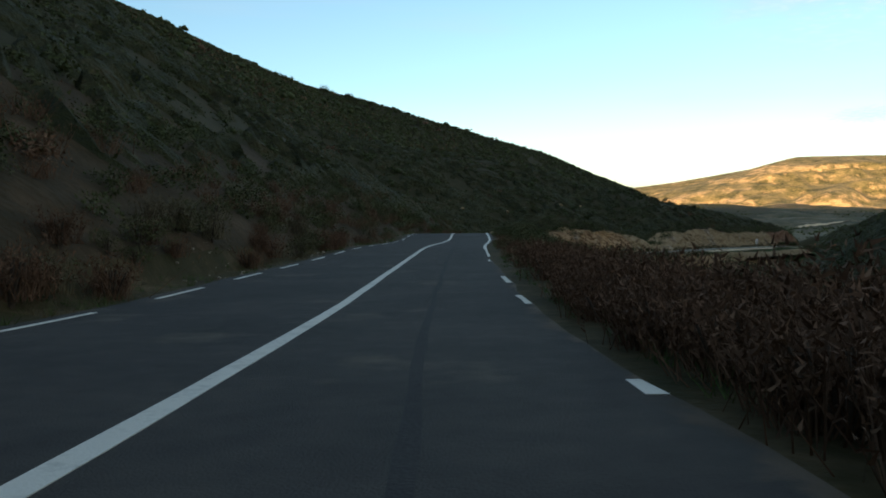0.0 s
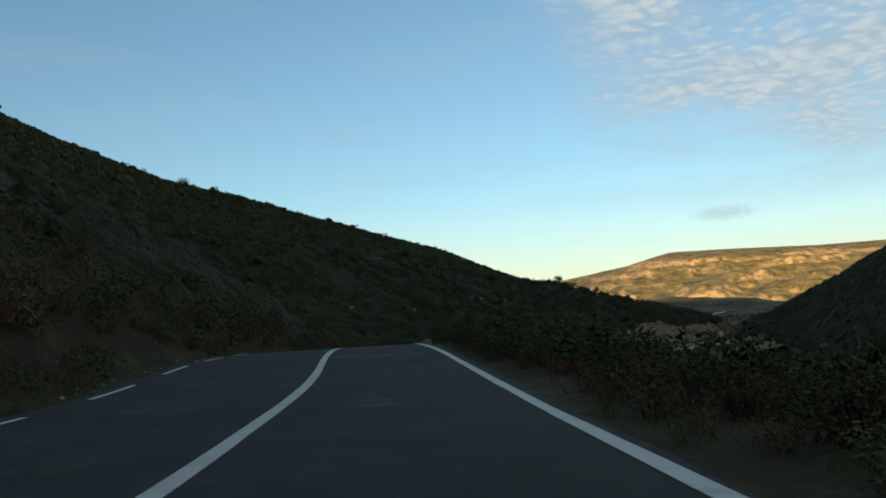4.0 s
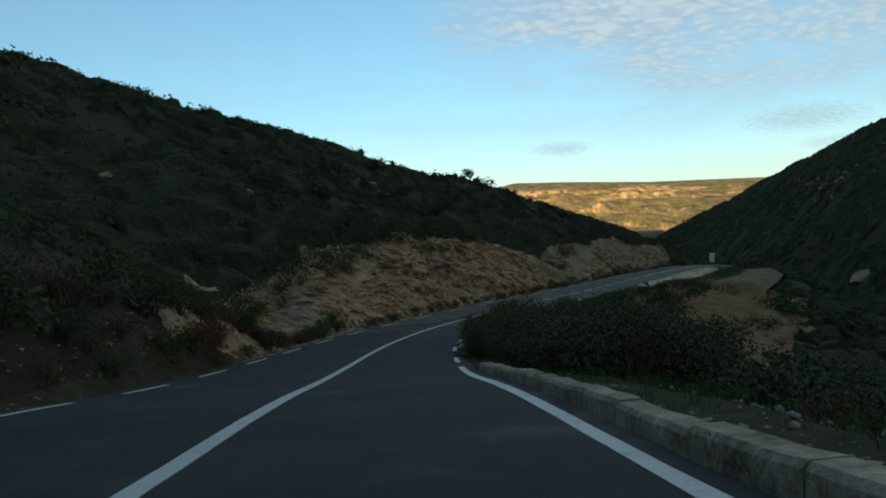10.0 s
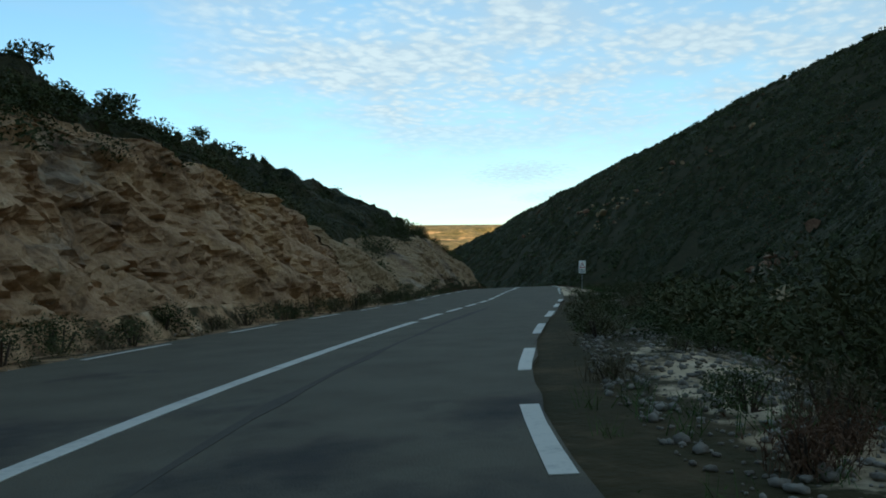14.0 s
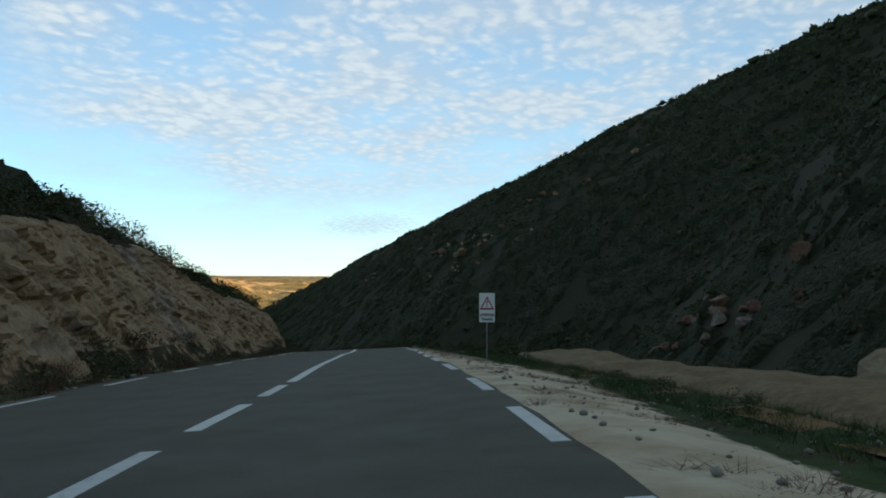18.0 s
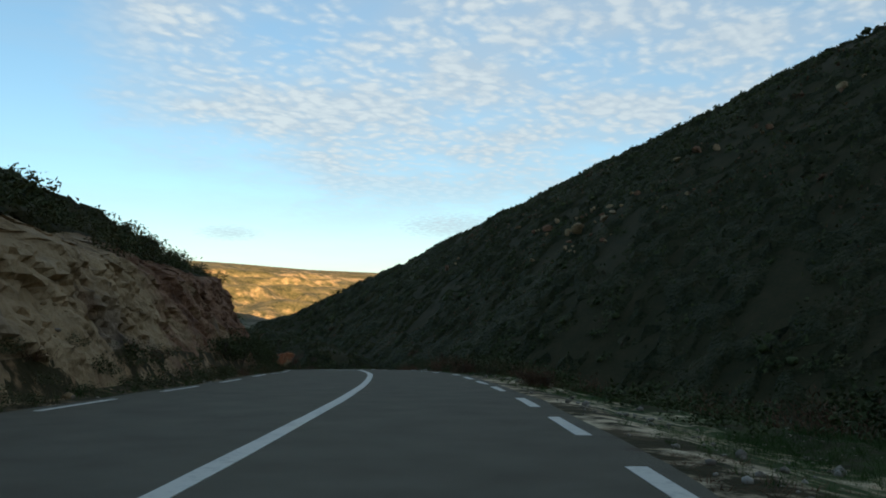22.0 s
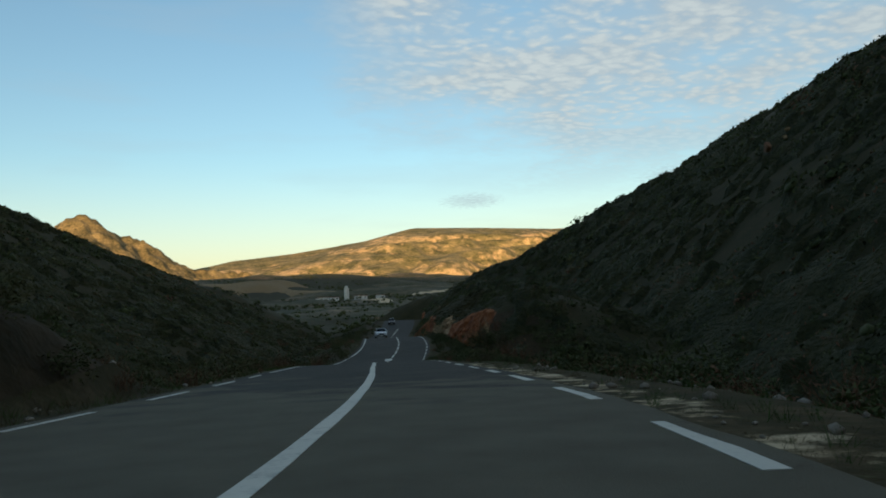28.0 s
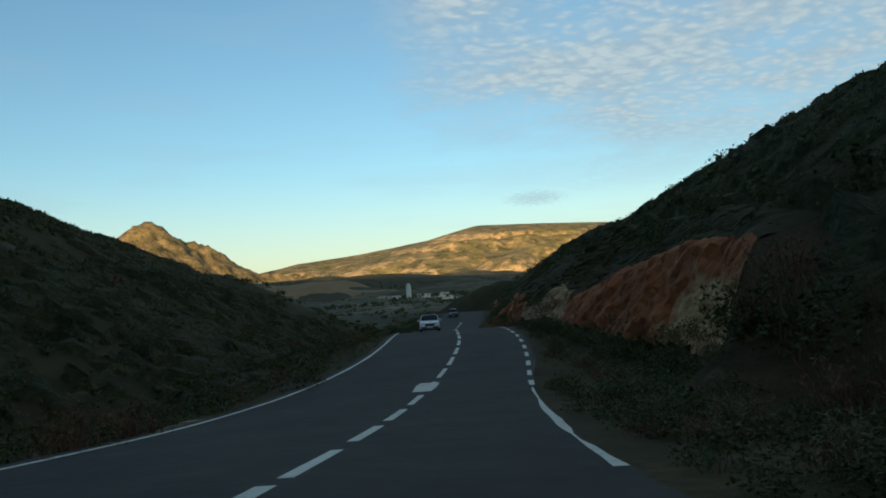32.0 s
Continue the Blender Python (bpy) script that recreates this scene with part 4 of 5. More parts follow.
def scatter(name, kinds, place, size, mat, label, squash=None, lean=None):
    """Joins many copies of unit plants, turned and scaled, into one mesh."""
    n = len(place)
    if not n:
        return None
    pick = rng.integers(0, len(kinds), n)
    turn = rng.uniform(0, 2 * np.pi, n)
    vs, fs, base = [], [], 0
    for k, (pts, tri) in enumerate(kinds):
        idx = np.where(pick == k)[0]
        if not len(idx):
            continue
        c, s_ = np.cos(turn[idx])[:, None], np.sin(turn[idx])[:, None]
        sc = size[idx][:, None]
        hz = sc * (squash[idx][:, None] if squash is not None else 1.0)
        x = (pts[:, 0] * c - pts[:, 1] * s_) * sc + place[idx, 0:1]
        y = (pts[:, 0] * s_ + pts[:, 1] * c) * sc + place[idx, 1:2]
        z = pts[:, 2] * hz + place[idx, 2:3]
        if lean is not None:
            z = z + (x - place[idx, 0:1]) * lean[idx, 0:1] + (y - place[idx, 1:2]) * lean[idx, 1:2]
        vs.append(np.stack([x, y, z], 2).reshape(-1, 3))
        fs.append((tri[None] + (np.arange(len(idx)) * len(pts))[:, None, None]).reshape(-1, 3) + base)
        base += len(idx) * len(pts)
    ob = mesh_object(name, np.concatenate(vs), np.concatenate(fs), mat, shade=True)
    return tagged(ob, label, "shrubs", kind="stuff")


def ground_at(x, y):
    d, s_, z = nearest(x, y)
    return land(np.asarray(x, float), np.asarray(y, float), d, s_, z), d, s_


SHEET = gh.reshape(len(gy), len(gx))


def in_sight(x, y, z):
    """Which places rise above the land as seen from somewhere on the road."""
    seen = np.zeros(len(x), bool)
    for s in range(0, 430, 30):
        e = on_road(s, 1.8, 1.6)
        clear = np.ones(len(x), bool)
        for u in np.linspace(0.12, 0.96, 22):
            px, py = e[0] + (x - e[0]) * u, e[1] + (y - e[1]) * u
            i, j = np.clip(np.searchsorted(gx, px), 0, len(gx) - 1), np.clip(np.searchsorted(gy, py), 0, len(gy) - 1)
            clear &= SHEET[j, i] < e[2] + (z - e[2]) * u + 0.6
        seen |= clear
    return seen


NEARB = [leaf_cloud(250, 0.066, core=False, seed=60 + i) for i in range(6)]
BIG = [leaf_cloud(110, 0.098, seed=i, lumps=1) for i in range(7)]
MID = [leaf_cloud(60, 0.125, seed=20 + i, lumps=1) for i in range(7)]
FARB = [leaf_cloud(14, 0.21, seed=40 + i, lumps=1) for i in range(6)]


def scrub(name, count, dmin, dmax, kinds, lo, hi, s1=600, flat=1.0):
    """Hillside shrubs at random places between two distances from the road, in three mixes of colour."""
    side = np.where(rng.uniform(size=count) < 0.5, -1, 1)
    q = on_road(rng.uniform(-14, s1, count), side * rng.uniform(dmin, dmax, count))
    x, y = q[:, 0], q[:, 1]
    if dmin > 100:
        x, y = rng.uniform(-330, 430, count), rng.uniform(60, 800, count)
    z, d, s_ = ground_at(x, y)
    a = np.abs(d)
    keep = (a > dmin) & (a < dmax) & (s_ > -15)
    # bare faces of the cuttings and the earth mound inside the bend stay open
    keep &= ~((d < 0) & (s_ > 158) & (s_ < 368) & (a < 6.4 + cut_top(d, s_) / 1.5))
    keep &= ~((d > 0) & (s_ > 442) & (s_ < 500) & (a < 10.6))
    keep &= ~((d > 0) & (s_ > 168) & (s_ < 290) & (a < 17) & (grain(x, y, 7, 51) > -0.45))
    keep &= grain(x, y, 9, 52) + 0.6 * grain(x, y, 4, 53) > -0.95
    if dmin > 20:
        keep[keep] = in_sight(x[keep], y[keep], z[keep] + 2.0)
    x, y, z, d = x[keep], y[keep], z[keep], d[keep]
    p = np.stack([x, y, z - 0.15], 1)
    tone = grain(x, y, 23, 54) + 0.8 * rng.uniform(-1, 1, len(x))
    size = rng.uniform(lo, hi, len(x)) * (1 + 0.35 * grain(x, y, 17, 55))
    sq = flat * rng.uniform(0.65, 1.1, len(x))
    tilt = np.stack([(ground_at(x + 1.5, y)[0] - z) / 1.5, (ground_at(x, y + 1.5)[0] - z) / 1.5], 1).clip(-1.1, 1.1) * 0.5
    for tag, m, sel, words in (("green", M_LEAF, tone < 0.6, "dark evergreen maquis shrubs covering the slope"),
                               ("olive", M_OLIVE, (tone >= 0.6) & (tone < 1.0), "olive-green shrubs among the maquis"),
                               ("dry", M_DRY, tone >= 1.0, "dry brown brush among the maquis")):
        scatter("hillside_scrub_" + tag, kinds, p[sel], size[sel], m, words, sq[sel], tilt[sel])


scrub("near", 2100, 7.4, 16, NEARB, 0.8, 1.6)
scrub("middle", 2300, 16, 34, BIG, 1.1, 2.2, flat=0.85)
scrub("mid", 2400, 34, 112, MID, 1.4, 2.6, flat=0.95)
scrub("far", 5200, 112, 430, FARB, 2.4, 4.6, flat=0.85)

# low maquis that closes into one uneven canopy, with soil in the gaps
CELL = 2.1


def lumps_at(x, y):
    """Height of the merged shrub tops above the soil."""
    i0, j0 = np.floor(x / CELL).astype(np.int64), np.floor(y / CELL).astype(np.int64)
    top = np.zeros(len(x))
    for di in (-1, 0, 1):
        for dj in (-1, 0, 1):
            i, j = i0 + di, j0 + dj
            h = [((((i * 73856093) ^ (j * 19349663) ^ k) * 2654435761) & 0xFFFFFFFF) / 4294967295.0 for k in (11, 5077, 90001, 700001)]
            px, py = (i + h[0]) * CELL, (j + h[1]) * CELL
            rad = (1.1 + 1.0 * h[2]) * (0.75 + 0.35 * grain(px, py, 14, 71))
            dist = np.hypot(x - px, y - py)
            top = np.maximum(top, (0.55 + 1.0 * h[3]) * np.sqrt(np.clip(1 - (dist / np.maximum(rad, 0.3)) ** 2, 0, 1)))
    return top


kx, ky = np.arange(-190, 345, 1.25), np.arange(-20, 620, 1.25)
KX, KY = [a.ravel() for a in np.meshgrid(kx, ky)]
kd, ks, kz = nearest(KX, KY)
kh = land(KX, KY, kd, ks, kz)
KX = KX + 0.45 * grain(KX, KY, 1.1, 72)
KY = KY + 0.45 * grain(KX, KY, 1.1, 73)
ka = np.abs(kd)
open_soil = ((kd > 0) & (ks > 172) & (ks < 290) & (ka < 21)) | ((kd > 0) & (ks > 440) & (ks < 500) & (ka < 13)) | ((kd < 0) & (ks > 157) & (ks < 370) & (ka < 9.6 + cut_top(kd, ks) / 1.5))
top = lumps_at(KX, KY) * np.where(grain(KX, KY, 11, 74) + 0.5 * grain(KX, KY, 5, 75) < -0.72, 0, 1) * smooth(9.5, 13, ka) * (1 - open_soil)
near_enough = (ka > 9.5) & (ks > -14) & (ks < 575) & (ka < 330) & (top > 0.02)
near_enough[near_enough] = in_sight(KX[near_enough], KY[near_enough], kh[near_enough] + 1.5)
kf = grid_faces(len(ky), len(kx))
kf = kf[near_enough[kf].any(1)]
used, kf2 = np.unique(kf, return_inverse=True)
canopy = mesh_object("maquis_canopy", np.stack([KX, KY, kh + top - 0.12 + 0.30 * grain(KX, KY, 1.3, 76) * (top > 0.1) - 1.3 * (top <= 0.02)], 1)[used], kf2.reshape(-1, 4), M_SCRUB)
tagged(canopy, "dense low evergreen maquis covering the hillside", "shrubs", kind="stuff")

# leaf sprays that stand out of the canopy
m = 760000
sx_, sy_ = rng.uniform(-190, 345, m), rng.uniform(-20, 620, m)
col, row = np.clip(((sx_ + 190) / 1.25).astype(int), 0, len(kx) - 1), np.clip(((sy_ + 20) / 1.25).astype(int), 0, len(ky) - 1)
ok = near_enough[row * len(kx) + col]
sx_, sy_ = sx_[ok], sy_[ok]
sd, ss_, sz = nearest(sx_, sy_)
st = lumps_at(sx_, sy_)
sz = land(sx_, sy_, sd, ss_, sz) + st
ok = (st > 0.25) & (np.abs(sd) > 10.5)
sx_, sy_, sz, sd = sx_[ok], sy_[ok], sz[ok], sd[ok]
m = len(sx_)
way = rng.normal(size=(m, 3)) + np.array([0, 0, 0.7])
way /= np.linalg.norm(way, axis=1)[:, None]
flank = np.cross(way, rng.normal(size=(m, 3)))
flank /= np.linalg.norm(flank, axis=1)[:, None]
ln = (rng.uniform(0.15, 0.34, m) * (0.45 + np.clip(np.abs(sd), 0, 150) / 55.0))[:, None]
mid = np.stack([sx_, sy_, sz - 0.05], 1)
pts = np.stack([mid - way * ln * 0.4 - flank * ln * 0.45, mid - way * ln * 0.4 + flank * ln * 0.45, mid + way * ln * 0.8], 1).reshape(-1, 3)
tone = grain(sx_, sy_, 19, 77) + 0.9 * rng.uniform(-1, 1, m)
for m_, sel, words in ((M_LEAF, tone < 0.55, "dark green leaf sprays over the maquis"), (M_OLIVE, (tone >= 0.55) & (tone < 1.0), "olive leaf sprays over the maquis"), (M_DRY, tone >= 1.0, "dry brown sprays over the maquis")):
    q = pts.reshape(-1, 3, 3)[sel].reshape(-1, 3)
    tagged(mesh_object("maquis_sprays", q, np.arange(len(q)).reshape(-1, 3), m_, shade=False), words, "shrubs", kind="stuff")

n = 8000
fx, fy = rng.uniform(200, 1300, n), rng.uniform(650, 2200, n)
fz = ground_at(fx, fy)[0]
sel = grain(fx, fy, 90, 57) + 0.5 * grain(fx, fy, 30, 58) > 0.05
scatter("valley_trees", FARB, np.stack([fx, fy, fz + 0.5], 1)[sel], rng.uniform(2.0, 4.5, n)[sel], M_LEAF, "far trees and scrub scattered over the valley")

# ---- roadside shrubs, each a thing of its own ----


def shrub_kind(name, pts, tri, mat, label, group, stems=7, seed=0):
    """A shrub at the origin, one metre tall, with its stems as a part."""
    ob = mesh_object(name, pts, tri, mat, shade=True)
    tagged(ob, label, "shrub", group)
    r = random.Random(seed)
    bm = bmesh.new()
    for _ in range(stems):
        a, tip = r.uniform(0, 6.28), r.uniform(0.10, 0.35)
        m = look((0.05 * math.cos(a), 0.05 * math.sin(a), -0.08), (tip * math.cos(a), tip * math.sin(a), 0.6))
        bmesh.ops.create_cone(bm, segments=5, radius1=0.014, radius2=0.030, depth=0.75, cap_ends=False,
                              matrix=m @ Matrix.Translation((0, 0, -0.33)))
    part("woody_base", bm, M_BARK, ob, "thin brown woody stems")
    return ob


KINDS = {}
for key, m, words in (("leafy", M_LEAF, "dense dark green evergreen shrub at the roadside"), ("olive", M_OLIVE, "olive-green shrub with small leaves at the roadside")):
    KINDS[key] = [shrub_kind("shrub", *leaf_cloud(1150, 0.043, 0.95, core=False, seed=70 + i + 10 * (key == "olive"), spiky=0.3), m, words, "roadside shrubs", seed=i) for i in range(4)]
KINDS["tall"] = [shrub_kind("tall_shrub", *leaf_cloud(3300, 0.029, 1.0, core=False, seed=150 + i, spiky=0.3), M_OLIVE, "tall dense dark evergreen bush crowding the road edge", "tall roadside bushes", 9, i) for i in range(3)]
KINDS["dry"] = [shrub_kind("dry_shrub", *twig_cloud(170, 0.34, seed=90 + i, sprays=6), M_DRY, "dry reddish-brown brush with bare twigs beside the road", "dry roadside brush", 9, i) for i in range(4)]
KINDS["straw"] = [shrub_kind("straw_clump", *twig_cloud(130, 0.22, seed=110 + i), M_STRAW, "clump of tall pale straw beside the road", "straw clumps", 3, i) for i in range(3)]
USED = set()
REST = {"leafy": [], "olive": [], "dry": [], "straw": []}


def plant(kind, s, d, height, wide=1.0, thing=True):
    p = on_road(s, d)
    z = float(land(p[0:1], p[1:2], np.array([float(d)]), np.array([float(s)]), p[2:3])[0])
    if not thing:
        REST[kind].append((p[0], p[1], z - 0.03, height * wide, 1 / wide))
        return
    ob = KINDS[kind][rng.integers(0, len(KINDS[kind]))]
    m = pose(p[0], p[1], z - 0.03, 0, 0, float(rng.uniform(0, 360)))
    size = Matrix.Diagonal((height * wide, height * wide, height, 1))
    made = ob
    if ob.name in USED:
        made = copy_thing(ob, m)
    USED.add(ob.name)
    made.matrix_basis = m @ size


def hedge(kinds, s0, s1, d0, d1, count, lo, hi, wide=1.0, thing=True):
    for i in range(count):
        s = s0 + (s1 - s0) * (i + rng.uniform(0, 1)) / count
        plant(kinds[rng.integers(0, len(kinds))], s, rng.uniform(d0, d1), rng.uniform(lo, hi), wide, thing)


hedge(["dry"], 4, 22, 4.5, 5.0, 22, 0.7, 1.0, 1.2)
hedge(["dry"], -4, 36, 4.9, 5.8, 46, 0.85, 1.25, 1.15)
hedge(["dry", "dry", "dry", "dry", "dry", "olive"], -4, 38, 5.9, 8.6, 62, 1.0, 1.4, 1.2)
hedge(["dry", "dry", "olive"], 36, 74, 5.0, 8.6, 60, 0.4, 0.7, 1.5)
hedge(["dry", "dry", "olive"], 32, 84, 4.5, 5.7, 80, 0.25, 0.5, 1.6, thing=False)
hedge(["dry", "leafy", "dry"], 30, 92, 6.5, 14, 130, 0.6, 1.1, 1.4, thing=False)
hedge(["leafy", "olive"], 56, 104, 5.3, 6.2, 26, 0.5, 0.9, 1.2)
hedge(["leafy", "leafy", "olive"], 64, 94, 6.2, 10.0, 56, 0.9, 1.5, 1.15, thing=False)
hedge(["dry", "leafy", "dry"], 94, 118, 6.2, 10.0, 44, 0.45, 0.8, 1.3, thing=False)
hedge(["leafy", "dry", "olive"], 84, 106, 5.2, 7.4, 26, 0.35, 0.7, 1.4, thing=False)
hedge(["tall"], 90, 100, 7.2, 9.4, 12, 1.3, 1.7, 1.15)
hedge(["leafy", "olive", "leafy"], 78, 102, 4.8, 6.4, 30, 0.4, 0.8, 1.35)
hedge(["dry", "leafy", "dry"], 104, 138, 6.0, 10.0, 60, 0.4, 0.75, 1.3, thing=False)
hedge(["tall"], 144, 157, 5.6, 9.0, 14, 1.2, 1.8, 1.25)
for b_s, b_d, b_h in ((146, 8.2, 2.0), (149, 9.4, 2.3), (152, 8.4, 2.2), (155, 10.0, 2.4), (160, 10.5, 2.2), (126, 9.6, 1.6), (128.5, 10.8, 1.9), (131, 9.4, 1.8), (133, 11.5, 2.0), (135, 9.8, 1.5), (123, 8.4, 1.2), (138, 11.0, 1.6)):
    plant("tall", b_s, b_d, b_h, 1.2)
hedge(["tall"], 147, 158, 5.2, 7.0, 16, 0.7, 1.0, 1.4)
hedge(["leafy", "leafy", "olive"], 130, 150, 8.0, 12.0, 44, 0.9, 1.5, 1.2, thing=False)
hedge(["tall"], 157, 170.5, 5.2, 8.5, 22, 1.5, 2.2, 1.05)
hedge(["tall"], 158.5, 164.5, 4.9, 5.8, 9, 1.2, 1.6, 1.0)
hedge(["tall"], 156.2, 160.0, 4.5, 5.0, 6, 1.0, 1.35, 1.0)
hedge(["tall"], 170.5, 190, 6.5, 9.5, 18, 1.2, 1.9, 1.15)
hedge(["leafy"], 164, 186, 8.2, 11.0, 14, 0.9, 1.4, 1.2, thing=False)
hedge(["olive", "straw"], 172.5, 178, 4.7, 5.6, 4, 0.4, 0.6, 1.3)
hedge(["leafy", "dry"], 180, 188, 4.4, 6.0, 8, 0.3, 0.5, 1.2)
hedge(["leafy", "leafy", "olive"], 172, 214, 7.2, 12, 70, 0.9, 1.7, 1.2, thing=False)
hedge(["leafy", "olive", "straw"], 187, 212, 4.6, 6.8, 16, 0.3, 0.65, 1.3)
hedge(["leafy", "olive", "leafy"], 195, 216, 4.5, 7.0, 36, 0.3, 0.65, 1.4, thing=False)
hedge(["leafy", "olive", "leafy"], 214, 226, 4.4, 5.6, 6, 0.25, 0.45, 1.3)
hedge(["leafy", "olive", "straw"], 212, 233, 6.8, 9.2, 26, 0.35, 0.8, 1.25)
hedge(["leafy", "leafy", "olive"], 168, 330, -12.6, -9.4, 140, 0.7, 1.4, 1.3, thing=False)
hedge(["leafy", "olive"], 330, 362, -12.6, -9.8, 26, 0.4, 0.8, 1.5, thing=False)
hedge(["leafy", "straw", "straw"], 208, 232, 8.8, 11.5, 14, 0.6, 1.3, 1.0)
hedge(["olive", "leafy"], 234, 286, 6.8, 9.0, 36, 0.2, 0.42, 1.6, thing=False)
hedge(["leafy", "leafy", "dry"], 284, 318, 9.8, 13.0, 30, 0.9, 1.6, 1.15, thing=False)
hedge(["leafy", "leafy", "dry"], 318, 356, 8.2, 12.0, 26, 0.9, 1.6, 1.15, thing=False)
hedge(["leafy", "leafy", "dry"], 318, 356, 5.6, 9.0, 80, 0.7, 1.4, 1.2, thing=False)
hedge(["dry", "olive"], 305, 352, 5.0, 7.4, 16, 0.5, 0.9, 1.2)
hedge(["leafy", "leafy", "dry"], 352, 402, 8.0, 11.0, 34, 0.9, 1.5, 1.15, thing=False)
hedge(["leafy", "leafy", "olive", "straw"], 398, 436, 5.0, 7.4, 46, 0.4, 0.75, 1.3)
hedge(["leafy", "leafy", "dry"], 392, 440, 8.4, 11.5, 40, 1.0, 1.9, 1.1, thing=False)
hedge(["leafy", "leafy", "dry"], 402, 441, 4.4, 5.4, 60, 0.25, 0.5, 1.6, thing=False)
hedge(["leafy", "dry", "dry"], 322, 352, 4.7, 6.0, 50, 0.25, 0.5, 1.6, thing=False)
hedge(["leafy", "olive"], 400, 441, 5.0, 8.4, 70, 0.35, 0.7, 1.5, thing=False)
hedge(["leafy", "leafy", "dry"], 440, 474, 4.5, 7.0, 60, 0.3, 0.65, 1.5, thing=False)
for i in range(110):
    h_s = rng.uniform(442.5, 468)
    plant("leafy" if i % 4 else "olive", h_s, 5.6 + float(np.interp(h_s, [441, 446, 456, 466, 474], [3.2, 3.2, 1.9, 0.5, 0])) + rng.uniform(-1.2, 0.9), rng.uniform(0.4, 0.9), 1.3, False)
hedge(["leafy", "olive"], 470, 560, 4.8, 7.5, 34, 0.8, 1.4, 1.1, thing=False)
for st_s, st_d, st_h in ((435, 9.6, 2.3), (434.3, 11.2, 2.1), (437, 9.4, 1.7), (432.5, 10.4, 1.9)):
    plant("straw", st_s, st_d, st_h, 0.34)
hedge(["dry", "dry", "olive", "straw"], -6, 60, -8.0, -5.5, 60, 0.6, 1.3, 1.15)
hedge(["leafy", "leafy", "dry"], 146, 168, -8.6, -5.7, 30, 0.7, 1.3, 1.3)
hedge(["dry", "leafy", "leafy"], 158, 180, -7.2, -5.6, 34, 0.6, 1.05, 1.35)
hedge(["leafy", "dry", "leafy"], 358, 380, -10.5, -6.4, 40, 0.4, 0.8, 1.4, thing=False)
hedge(["leafy", "leafy", "olive"], 178, 216, -13.0, -10.2, 46, 0.9, 1.5, 1.35, thing=False)
hedge(["leafy"], 318, 352, -7.0, -5.9, 22, 0.8, 1.35, 1.4)
hedge(["dry", "leafy", "dry"], -10, 150, -13.5, -8.0, 150, 0.7, 1.3, 1.35, thing=False)
hedge(["dry", "leafy", "dry"], 50, 152, -8.2, -6.0, 70, 0.5, 1.0, 1.4, thing=False)
hedge(["dry", "leafy", "olive"], 40, 148, -9.0, -6.0, 86, 0.7, 1.4, 1.2, thing=False)
hedge(["leafy", "leafy", "olive"], 184, 226, -6.3, -5.3, 20, 0.45, 0.9, 1.35)
hedge(["leafy", "olive"], 150, 372, -6.5, -5.4, 110, 0.3, 0.75, 1.35, thing=False)
hedge(["leafy", "olive", "dry"], 222, 352, -6.7, -5.0, 210, 0.22, 0.55, 1.6, thing=False)
hedge(["leafy", "olive", "dry"], 366, 440, -8.5, -5.4, 66, 0.6, 1.2, 1.25, thing=False)
hedge(["leafy", "olive", "dry"], 440, 570, -8.5, -5.2, 70, 0.7, 1.3, 1.25, thing=False)

THICK = {"leafy": [leaf_cloud(340, 0.058, 0.95, core=False, seed=170 + i) for i in range(5)], "olive": [leaf_cloud(330, 0.058, 0.95, core=False, seed=180 + i) for i in range(4)],
         "dry": [twig_cloud(70, 0.34, seed=190 + i, sprays=4, thick=0.011) for i in range(4)], "straw": [twig_cloud(60, 0.22, seed=195 + i) for i in range(3)]}
for key, mt, words in (("leafy", M_LEAF, "dark green thicket behind the verge"), ("olive", M_OLIVE, "olive-green thicket behind the verge"), ("dry", M_DRY, "dry brown brush behind the verge"), ("straw", M_STRAW, "tall pale straw behind the verge")):
    if REST[key]:
        q = np.array(REST[key])
        scatter("thicket_" + key, THICK[key], q[:, :3], q[:, 3], mt, words, q[:, 4])

# small plants and grit too many to count
TUFT = [twig_cloud(15, 0.6, seed=130 + i, sprays=1, thick=0.016) for i in range(5)]


def tufts(name, count, s0, s1, d0, d1, lo, hi, mat, label, clump=-0.2, size=5.0):
    s = rng.uniform(s0, s1, count)
    d = rng.uniform(d0, d1, count)
    p = on_road(s, d)
    keep = grain(p[:, 0], p[:, 1], size, 141) > clump
    s, d, p = s[keep], d[keep], p[keep]
    p[:, 2] = land(p[:, 0], p[:, 1], d, s, p[:, 2]) - 0.02
    scatter(name, TUFT, p, rng.uniform(lo, hi, len(s)), mat, label)


tufts("verge_grass_left", 2600, -14, 560, -6.6, -4.75, 0.12, 0.35, M_GRASS, "short green weeds along the asphalt")
tufts("verge_grass_dry_left", 2200, -14, 560, -6.8, -4.8, 0.15, 0.45, M_STRAW, "dry grass along the asphalt", -0.1, 3.0)
tufts("verge_grass_right", 2400, -14, 206, 4.15, 8.0, 0.12, 0.4, M_GRASS, "short green weeds on the verge")
tufts("verge_grass_layby", 400, 206, 284, 4.3, 8.0, 0.04, 0.09, M_GRASS, "scattered low weeds on pale marl", 0.25, 2.0)
tufts("verge_grass_strip", 3600, 228, 300, 6.7, 9.6, 0.12, 0.30, M_GRASS, "strip of green weeds behind the marl", -0.4)
tufts("verge_grass_bend", 3600, 280, 340, 4.5, 9.6, 0.07, 0.2, M_GRASS, "green grass on the verge", -0.45)
